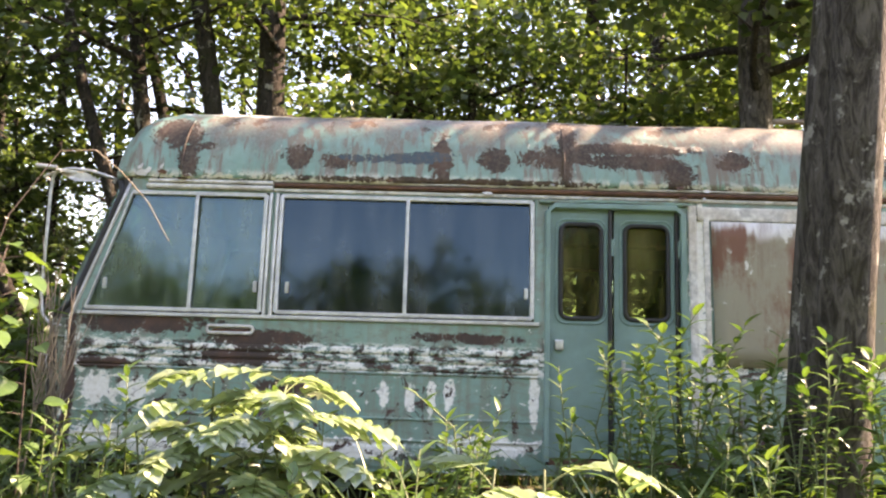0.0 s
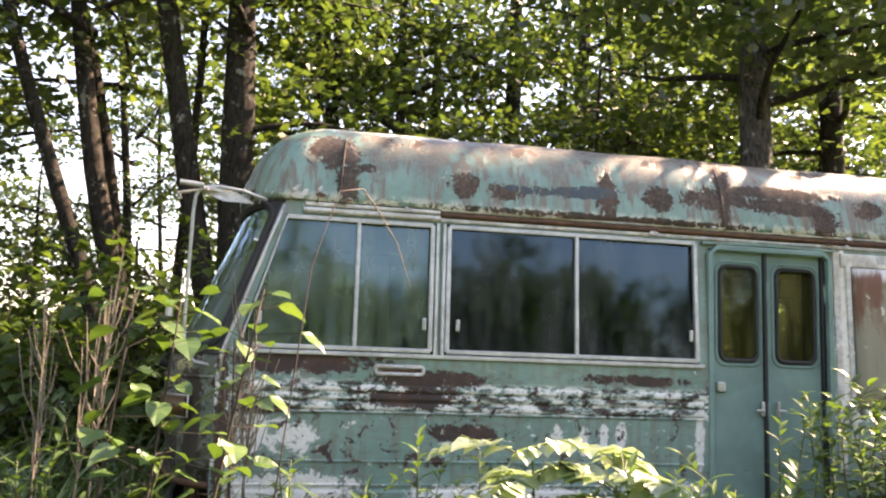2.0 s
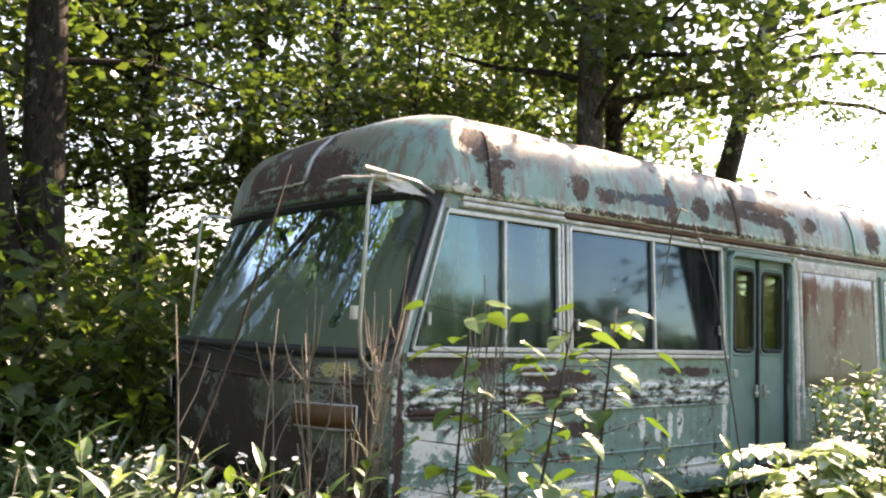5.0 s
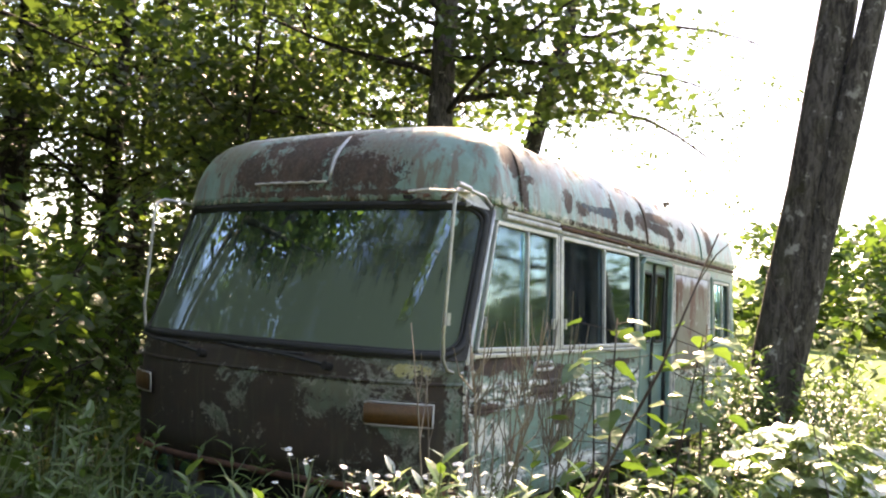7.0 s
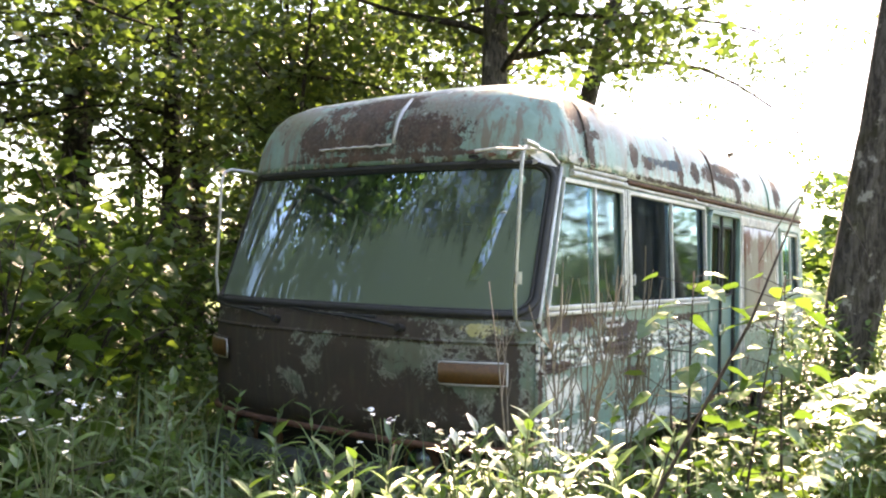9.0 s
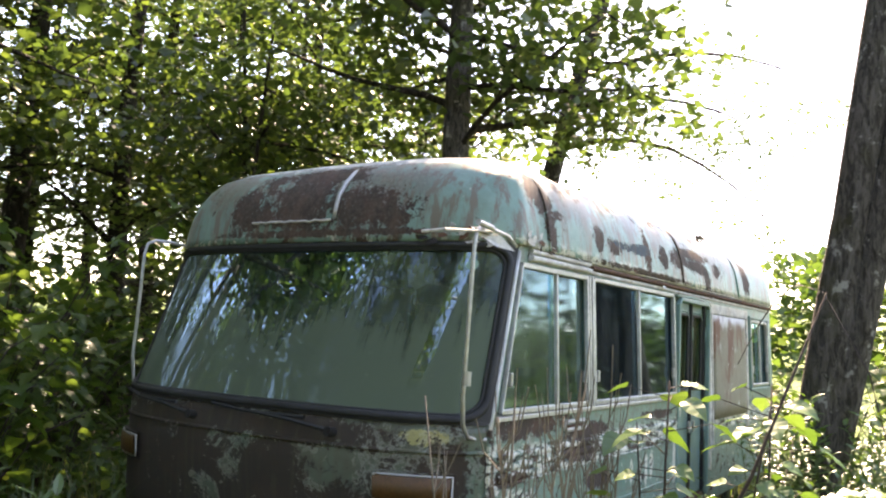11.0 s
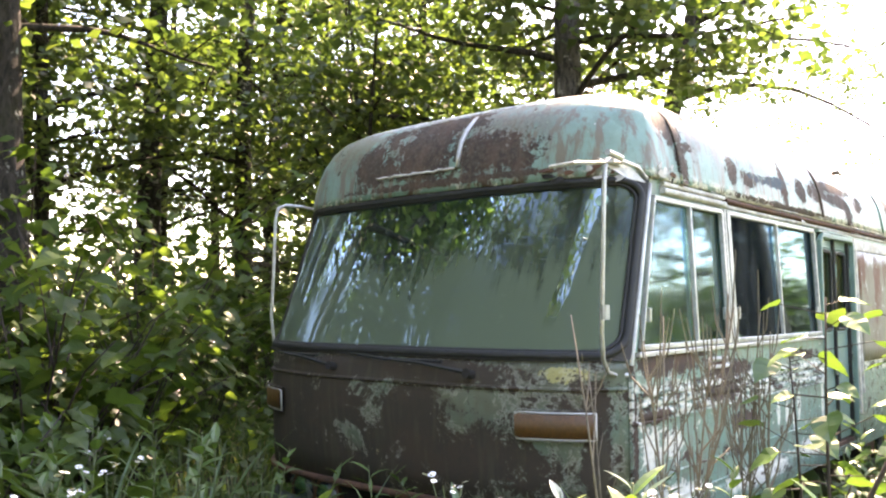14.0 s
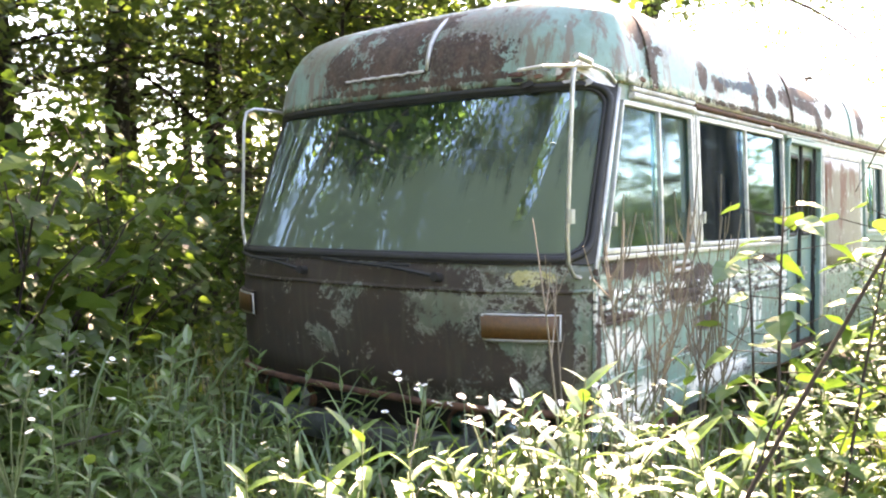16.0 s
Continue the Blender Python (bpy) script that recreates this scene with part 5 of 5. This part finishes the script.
def plant(name, label, stems, leaf_pieces, leaf_mat, group="", extra=(), stem_mat=None, category="weed", stalk=""):
    root = new(name, mesh_of("stem", *joined(*(stems[:1] if stalk else stems)), stem_mat or M_STEM, True))
    for s in stems[1:] if stalk else ():
        part(stalk, s, stem_mat or M_STEM, root)
    tagged(root, label, category, group)
    if leaf_pieces:
        part("foliage", joined(*leaf_pieces), leaf_mat, root)
    for petals, eye in extra:
        part("floret", eye, M_EYE, part("flower_head", petals, M_PETAL, root, "white daisy head"), "yellow eye")
    return root


def goldenrod(seed, h=0.9, mat=None, wide=1.0, label="upright weed with narrow lance-shaped leaves"):
    r = random.Random(seed)
    stems, leaves = [], []
    for s in range(r.choice((1, 2, 3))):
        hh = h * r.uniform(0.75, 1.05)
        pts = [p + Vector((r.uniform(-0.08, 0.08) if s else 0, r.uniform(-0.08, 0.08) if s else 0, 0)) for p in stalk_path(hh, (r.uniform(-0.2, 0.2), r.uniform(-0.2, 0.2)), r)]
        stems.append(tube(pts, [0.006, 0.0055, 0.005, 0.0045, 0.0035, 0.002], 5))
        n = int(hh * 30)
        for i in range(n):
            u = 0.18 + 0.82 * i / n
            a = i * 2.4 + r.uniform(-0.4, 0.4)
            up = 0.25 + 0.9 * u ** 3
            leaves.append(blade(along(pts, u), (math.cos(a), math.sin(a), up), r.uniform(0.11, 0.19) * (1.1 - 0.45 * u), r.uniform(0.018, 0.030) * wide, None, r.uniform(0.3, 1.0)))
    return plant("weed", label, stems, leaves, mat or M_WEED, "tall weeds", stalk="side_stem")


def fleabane(seed, h=0.85):
    r = random.Random(seed)
    pts = stalk_path(h * 0.7, (r.uniform(-0.15, 0.15), r.uniform(-0.15, 0.15)), r)
    stems, leaves, heads = [tube(pts, [0.005, 0.0045, 0.004, 0.004, 0.0035, 0.003], 5)], [], []
    for i in range(14):
        u = 0.1 + 0.85 * i / 14
        a = i * 2.4
        leaves.append(blade(along(pts, u), (math.cos(a), math.sin(a), 0.5), r.uniform(0.07, 0.13), r.uniform(0.012, 0.024), None, 0.7))
    top = pts[-1]
    for i in range(7):
        a = i * 2.4 + r.uniform(-0.3, 0.3)
        q = top + Vector((math.cos(a) * r.uniform(0.04, 0.13), math.sin(a) * r.uniform(0.04, 0.13), h * 0.3 * r.uniform(0.45, 1.0)))
        stems.append(tube([top - Vector((0, 0, 0.05)), top.lerp(q, 0.6) + Vector((0, 0, 0.02)), q], [0.003, 0.0022, 0.0018], 4))
        for _ in range(r.choice((2, 2, 3))):
            c = q + Vector((r.uniform(-0.025, 0.025), r.uniform(-0.025, 0.025), r.uniform(-0.01, 0.02)))
            pt, ey = flower(c, r.uniform(0.009, 0.014), (r.uniform(-0.5, 0.5), r.uniform(-0.5, 0.5), 1), r)
            heads.append((pt, ey))
    return plant("fleabane", "wild daisy weed with small white flower heads", stems, leaves, M_WEED, "white wildflowers", heads, category="wildflower", stalk="flower_stalk")


def vine_sapling(seed, h=1.3, lean=(0.0, 0.0), n=16, size=0.11, mat=None, lobes=False, label="young sapling with broad bright green leaves", bare=0.25):
    r = random.Random(seed)
    pts = stalk_path(h, lean, r, 0.06)
    stems, leaves = [tube(pts, [0.009, 0.008, 0.007, 0.006, 0.0045, 0.003], 6)], []
    for i in range(n):
        u = bare + (1 - bare) * (i + r.random()) / n
        a = i * 2.4 + r.uniform(-0.6, 0.6)
        p = along(pts, min(1, u))
        q = p + Vector((math.cos(a), math.sin(a), r.uniform(0.0, 0.5))) * r.uniform(0.05, 0.20)
        stems.append(tube([p, q], [0.0028, 0.0018], 4))
        leaves.append(broad(q, (math.cos(a), math.sin(a), r.uniform(-0.5, 0.25)), size * r.uniform(0.7, 1.25), r.uniform(-0.5, 0.5), lobes))
    return plant("sapling", label, stems, leaves, mat or M_BRIGHT, "broad-leaved saplings", category="sapling", stem_mat=M_TWIG, stalk="leaf_stalk")


def compound_shrub(seed, h=0.85, fronds=9, mat=None):
    """A shrub of feathered leaves, each with paired leaflets."""
    r = random.Random(seed)
    pts = stalk_path(h * 0.75, (0.05, 0), r)
    stems, leaves = [tube(pts, [0.009, 0.008, 0.007, 0.006, 0.005, 0.004], 6)], []
    for i in range(fronds):
        a = i * 2.4 + r.uniform(-0.3, 0.3)
        u = 0.35 + 0.65 * i / fronds
        d = Vector((math.cos(a), math.sin(a), 0.75)).normalized()
        p, L = along(pts, u), r.uniform(0.28, 0.42)
        rib = [p]
        for s in range(9):
            d = (d + Vector((0, 0, -0.13))).normalized()
            p = p + d * L / 9
            rib.append(p.copy())
            side = d.cross(Vector((0, 0, 1))).normalized()
            if s > 1:
                for sg in (-1, 1):
                    leaves.append(broad(p, side * sg + d * 0.45 + Vector((0, 0, r.uniform(-0.25, 0.1))), r.uniform(0.085, 0.125) * (1.1 - 0.35 * s / 9), r.uniform(-0.2, 0.2)))
        leaves.append(broad(p, d, 0.08))
        stems.append(tube(rib, [0.003] * 9 + [0.0015], 4))
    return plant("feathered_shrub", "low feathered shrub, its green leaves coloured pale as if in the sun", stems, leaves, mat or M_BRIGHT, "feathered shrubs", category="shrub", stalk="leaf_rib")


def dry_stalk(seed, h=1.0, lean=(0, 0), forks=3, mat=None):
    r = random.Random(seed)
    pts = stalk_path(h, lean, r, 0.08)
    stems = [tube(pts, [0.006, 0.0055, 0.005, 0.004, 0.003, 0.002], 5)]
    for i in range(forks):
        u = r.uniform(0.4, 0.9)
        p = along(pts, u)
        a = r.uniform(0, 6.28)
        q = p + Vector((math.cos(a) * 0.08, math.sin(a) * 0.08, 0.16)) * r.uniform(0.6, 1.6)
        stems.append(tube([p, p.lerp(q, 0.5) + Vector((0.01, 0, -0.01)), q], [0.003, 0.0025, 0.0015], 4))
    return plant("dry_stalk", "bare dry weed stalk", stems, [], None, "dry stalks", stem_mat=mat or M_DRY, stalk="twig")


def grass_tuft(seed):
    """A tuft of long arching grass blades."""
    r = random.Random(seed)
    blades = []
    for i in range(16):
        a = i * 2.4
        blades.append(blade((math.cos(a) * 0.03, math.sin(a) * 0.03, 0), (math.cos(a) * 0.6, math.sin(a) * 0.6, r.uniform(1.0, 2.2)), r.uniform(0.5, 0.95), r.uniform(0.012, 0.022), None, r.uniform(0.8, 1.8), 0.15, 7))
    core = tube([(0, 0, 0), (0.01, 0, 0.15), (0.02, 0.01, 0.3)], [0.012, 0.008, 0.003], 5)
    return plant("grass_tuft", "tuft of long arching grass blades", [core], blades, M_WEED, "grass tufts", category="grass")


def leafy_shrub(seed, h=1.4, w=0.9, n=150):
    """A dense shrub of lobed leaves on arching twigs."""
    r = random.Random(seed)
    stems, leaves = [], []
    for i in range(11):
        a = i * 2.4
        reach = w * r.uniform(0.3, 1.0)
        top = Vector((math.cos(a) * reach, math.sin(a) * reach, h * r.uniform(0.45, 1.0)))
        pts = [Vector((0, 0, 0)), Vector((top.x * 0.25, top.y * 0.25, top.z * 0.5)), Vector((top.x * 0.6, top.y * 0.6, top.z * 0.85)), top]
        stems.append(tube(pts, [0.010, 0.007, 0.005, 0.003], 4))
        for j in range(n // 11):
            u = 0.25 + 0.75 * (j + r.random()) / (n // 11)
            b = r.uniform(0, 6.28)
            p = along(pts, min(1, u)) + Vector((math.cos(b), math.sin(b), r.uniform(-0.2, 0.6))) * r.uniform(0.04, 0.20)
            leaves.append(broad(p, (math.cos(b), math.sin(b), r.uniform(-0.6, 0.1)), r.uniform(0.08, 0.15), r.uniform(-0.6, 0.6), True))
    return plant("shrub", "dense woodland shrub with lobed green leaves", stems, leaves, M_SHRUB, "undergrowth shrubs", category="shrub", stem_mat=M_TWIG)


def place(proto, spots, r, lo=0.8, hi=1.15):
    """Copies of a plant at the spots; the first one is the plant itself."""
    for i, (x, y) in enumerate(spots):
        m = pose(x, y, ground_z(x, y) - 0.02, r.uniform(-6, 6), r.uniform(-6, 6), r.uniform(0, 360))
        s = r.uniform(lo, hi)
        if i == 0:
            proto.matrix_world = m @ Matrix.Scale(s, 4)
        else:
            ob = copy_thing(proto, m)
            ob.scale = (s, s, s)


WALKED = [(2.1, -4.85), (1.3, -4.7), (0.1, -4.5), (-1.0, -4.1), (-1.9, -3.6), (-2.6, -3.1), (-3.3, -2.5), (-3.9, -2.05), (-3.2, -1.7)]


def clear_of_path(x, y, gap):
    best = 1e9
    for (ax, ay), (bx, by) in zip(WALKED, WALKED[1:]):
        t = max(0, min(1, ((x - ax) * (bx - ax) + (y - ay) * (by - ay)) / ((bx - ax) ** 2 + (by - ay) ** 2)))
        best = min(best, math.hypot(x - ax - t * (bx - ax), y - ay - t * (by - ay)))
    return best > gap


def clear_of_coach(x, y, gap=0.12):
    return not (-0.5 - gap < x < REAR + gap and -gap < y < WIDE + gap)


def scatter(n, x0, x1, y0, y1, r, gap=0.9):
    out = []
    while len(out) < n:
        x, y = r.uniform(x0, x1), r.uniform(y0, y1)
        if clear_of_coach(x, y) and clear_of_path(x, y, gap):
            out.append((x, y))
    return out


rng = random.Random(21)
# weeds along the near side and round the nose
for s in range(4):
    place(goldenrod(30 + s, (0.75, 0.9, 0.65, 0.8)[s]), scatter(22, -2.6, 6.5, -2.6, -0.15, rng, 1.0) + scatter(7, -2.4, -0.7, -0.4, 2.8, rng, 1.0), rng, 0.75, 1.1)
place(goldenrod(41, 1.2), [(2.8, -0.5), (3.05, -0.42), (3.3, -0.7), (3.5, -1.1), (4.4, -1.6), (4.9, -1.3), (3.4, -0.4), (3.55, -1.4), (2.9, -1.1), (4.1, -1.35), (3.45, -0.65)], rng, 0.75, 1.0)
for s in range(3):
    place(fleabane(50 + s, 0.95), [((-1.75, -0.55), (-2.0, 1.0), (-1.5, -0.75), (-1.35, -0.35), (3.5, -1.5))[i] for i in range(5)][s::3] + scatter(2, -2.6, -0.9, -0.9, 2.2, rng, 1.0) + scatter(2, 3.5, 6.5, -2.2, -0.9, rng, 1.2), rng, 0.85, 1.1)
place(goldenrod(42, 1.3, wide=1.7), [(3.05, -0.62), (3.3, -0.5), (3.55, -0.62), (3.75, -1.12), (3.5, -0.85), (4.1, -0.75), (3.95, -1.2), (4.25, -1.0), (3.2, -0.8)], random.Random(3), 0.85, 1.05)
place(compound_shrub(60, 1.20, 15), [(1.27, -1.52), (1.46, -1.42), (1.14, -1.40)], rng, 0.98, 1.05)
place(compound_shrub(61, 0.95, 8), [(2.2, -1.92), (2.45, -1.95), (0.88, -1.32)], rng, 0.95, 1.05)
place(vine_sapling(62, 1.32, (0.05, 0), 18, 0.115, M_WEED), [(0.03, -0.65)], rng, 0.92, 1.0)
place(vine_sapling(63, 1.15, (-0.1, 0.1), 24, 0.085, M_WEED), [(4.4, -2.3), (4.9, -1.9)], rng, 0.9, 1.1)
place(dry_stalk(70, 1.25, (0.02, 0.05), 5), [(-0.82, -0.28), (-0.62, -0.42)], rng, 0.95, 1.0)
place(dry_stalk(71, 1.45, (0.05, 0.0), 6), [(-1.1, -0.55), (-1.35, -0.62)], rng, 0.85, 1.0)
place(dry_stalk(72, 1.0, (-0.2, 0.1), 2), [(-1.9, -0.3)], rng, 0.85, 1.0)
def broom_stalk(seed, h=1.2, twigs=16):
    """A dead weed whose fine side twigs all rise steeply, like a broom."""
    r = random.Random(seed)
    pts = stalk_path(h, (r.uniform(-0.05, 0.05), 0.03), r, 0.06)
    stems = [tube(pts, [0.006, 0.0055, 0.005, 0.004, 0.003, 0.002], 5)]
    for i in range(twigs):
        p = along(pts, r.uniform(0.45, 0.92))
        a, w, k = r.uniform(0, 6.28), r.uniform(0.03, 0.11), r.uniform(0.16, 0.36)
        m = p + Vector((math.cos(a) * w * 0.7, math.sin(a) * w * 0.7, k * 0.4))
        q = p + Vector((math.cos(a) * w, math.sin(a) * w, k))
        stems.append(tube([p, m, q], [0.0032, 0.003, 0.0022], 4))
    return plant("dry_stalk", "dead weed stalk with fine upright twigs", stems, [], None, "dry stalks", stem_mat=M_DRY, stalk="twig")


for s, h, spots in ((81, 1.28, [(-0.78, -0.53), (-0.60, -0.47)]), (82, 1.42, [(-0.70, -0.49)]), (83, 1.3, [(0.05, -0.44), (-0.05, -0.52)]), (84, 1.36, [(0.12, -0.40)])):
    place(broom_stalk(s, h), spots, rng, 0.95, 1.05)
# lush weeds before the nose
for s in range(3):
    place(goldenrod(100 + s, (0.95, 0.8, 1.05)[s], wide=1.45), scatter(9, -2.3, -0.75, -1.15, 0.3, rng, 0.95) + scatter(7, -2.4, -0.75, 0.1, 2.6, rng, 0.95) + scatter(7, 0.0, 4.0, -2.1, -0.7, rng, 1.0), rng, 0.75, 1.05)
for s in range(2):
    place(grass_tuft(110 + s), [(-0.95, -0.45), (-1.15, -0.15), (-0.75, -0.75), (-1.4, 0.15)] + scatter(15, -2.6, -0.7, -1.3, 2.4, rng, 0.8) + scatter(12, -0.5, 6, -2.6, -0.3, rng, 1.0), rng, 0.8, 1.2)
place(vine_sapling(120, 0.62, (0.1, 0), 5, 0.20, lobes=True, label="low weed with one very large bright leaf", bare=0.75), [(-1.45, -0.80)], rng, 0.95, 1.0)
place(vine_sapling(121, 1.5, (-0.05, 0.08), 30, 0.105, M_WEED, bare=0.3), [(-0.35, -1.04), (-0.12, -1.22), (-0.52, -0.96)], rng, 0.92, 1.0)
stick = plant("leaning_twig", "long bare twig leaning out of the weeds", [tube([(0, 0, 0), (0.05, -0.16, 0.45), (0.11, -0.38, 0.98), (0.17, -0.60, 1.45), (0.21, -0.735, 1.83)], [0.008, 0.007, 0.0055, 0.004, 0.002], 6)], [], None, stem_mat=M_TWIG, category="twig")
part("side_twig", tube([(0.11, -0.38, 0.98), (0.13, -0.40, 1.08), (0.14, -0.44, 1.2)], [0.003, 0.0025, 0.0015], 5), M_TWIG, stick)
stick.matrix_world = pose(-1.72, -0.83, -0.2)
cane = plant("dry_cane", "pale dry cane arching over at its tip", [tube([(0, 0, 0), (0.03, 0.1, 0.8), (0.12, 0.3, 1.6), (0.22, 0.48, 1.92), (0.32, 0.60, 1.96)], [0.003, 0.003, 0.0025, 0.0022, 0.0022], 5)], [], None, "dry stalks", stem_mat=M_TWIG)
part("dry_tip", tube([(0.32, 0.60, 1.96), (0.40, 0.70, 1.89), (0.50, 0.80, 1.77), (0.58, 0.90, 1.60)], [0.0035, 0.0035, 0.003, 0.002], 5), M_DRY, cane, "pale dry tip")
cane.matrix_world = pose(0.16, -1.76, ground_z(0.16, -1.76) - 0.02)
# the upright weed again, in the leaf colour that imitates full sun
place(goldenrod(130, 0.95, M_BRIGHT, 1.3, label="weed with narrow lance-shaped leaves, coloured pale as if sunlit"), [(-1.55, -0.72), (-1.40, -0.58), (-1.66, -0.55), (-1.32, -0.85), (-1.18, -0.62), (-1.72, -0.86)], rng, 0.85, 1.0)
place(fleabane(57, 1.0), [(-1.48, -0.66), (-1.28, -0.72), (-1.62, -0.74), (-1.78, -0.62)], rng, 0.9, 1.0)
# undergrowth behind and beyond the nose
for s in range(3):
    place(leafy_shrub(80 + s, (1.45, 1.2, 1.7)[s]), scatter(11, -5.5, 0.2, 2.9, 6.5, rng, 1.5) + scatter(5, -5, 6, 4.5, 9, rng, 1.5) + scatter(3, 6.4, 9.5, -1.0, 3.2, rng, 1.5), rng, 0.8, 1.2)
place(leafy_shrub(91, 2.3, 1.5, 330), scatter(13, -5.5, 4.0, 6.6, 9.5, rng, 1.5) + [(-2.6, 4.6), (-4.0, 5.2), (-1.2, 4.4), (-6.5, 4.0), (0.3, 4.6), (1.0, 5.6), (-0.4, 5.5), (1.7, 6.5), (2.7, 7.3), (0.9, 7.4), (3.8, 8.4), (1.6, 8.8), (2.5, 9.7)], rng, 0.85, 1.15)
place(leafy_shrub(90, 0.9, 0.7, 110), scatter(14, -3.2, -0.7, 1.8, 4.0, rng, 1.5), rng, 0.8, 1.2)


def grass():
    """Grass and low leaves over the open ground."""
    rs = np.random.RandomState(4)
    n = 16000
    x, y = rs.uniform(-5.5, 9, n), rs.uniform(-5.2, 5.5, n)
    keep = ~((x > -0.35) & (x < REAR) & (y > 0.05) & (y < WIDE))
    x, y = x[keep], y[keep]
    n = len(x)
    z = np.array([ground_z(a, b) for a, b in zip(x, y)]) - 0.02
    h = rs.uniform(0.18, 0.55, n)
    yaw, w = rs.uniform(0, 2 * np.pi, n), rs.uniform(0.006, 0.013, n)
    d = np.stack([np.cos(yaw), np.sin(yaw), np.zeros(n)], 1)
    s = np.stack([-np.sin(yaw), np.cos(yaw), np.zeros(n)], 1) * w[:, None]
    b = np.stack([x, y, z], 1)
    up = np.array([0, 0, 1.0])
    lean = rs.uniform(0.1, 0.6, n)[:, None]
    h = h[:, None]
    m1 = b + up * h * 0.5 + d * h * lean * 0.25
    tip = b + up * h * (1 - lean * 0.3) + d * h * lean
    verts = np.stack([b - s, b + s, m1 + s * 0.8, m1 - s * 0.8, tip], 1).reshape(-1, 3)
    i = np.arange(n)[:, None] * 5
    faces = np.concatenate([i + np.array([[0, 1, 2]]), i + np.array([[0, 2, 3]]), i + np.array([[3, 2, 4]])], 0)
    ob = new("grass", fast_mesh("grass", verts, faces, M_GRASS))
    tagged(ob, "rank green grass between the weeds", "grass", kind="stuff")
    # low leafy ground cover
    n = 2600
    c = []
    while len(c) < n:
        a, b2 = rs.uniform(-6, 10), rs.uniform(-4.0, 11)
        if clear_of_coach(a, b2, 0.05):
            c.append((a, b2, ground_z(a, b2) + rs.uniform(0.08, 0.42)))
    v, f = leaf_cloud(c, 12, 0.14, 0.085, rs, 0.1, 0.6)
    ob = new("ground_cover", fast_mesh("ground_cover", v, f, M_SHRUB))
    tagged(ob, "low leafy ground cover on the woodland floor", "ground cover", kind="stuff")


grass()
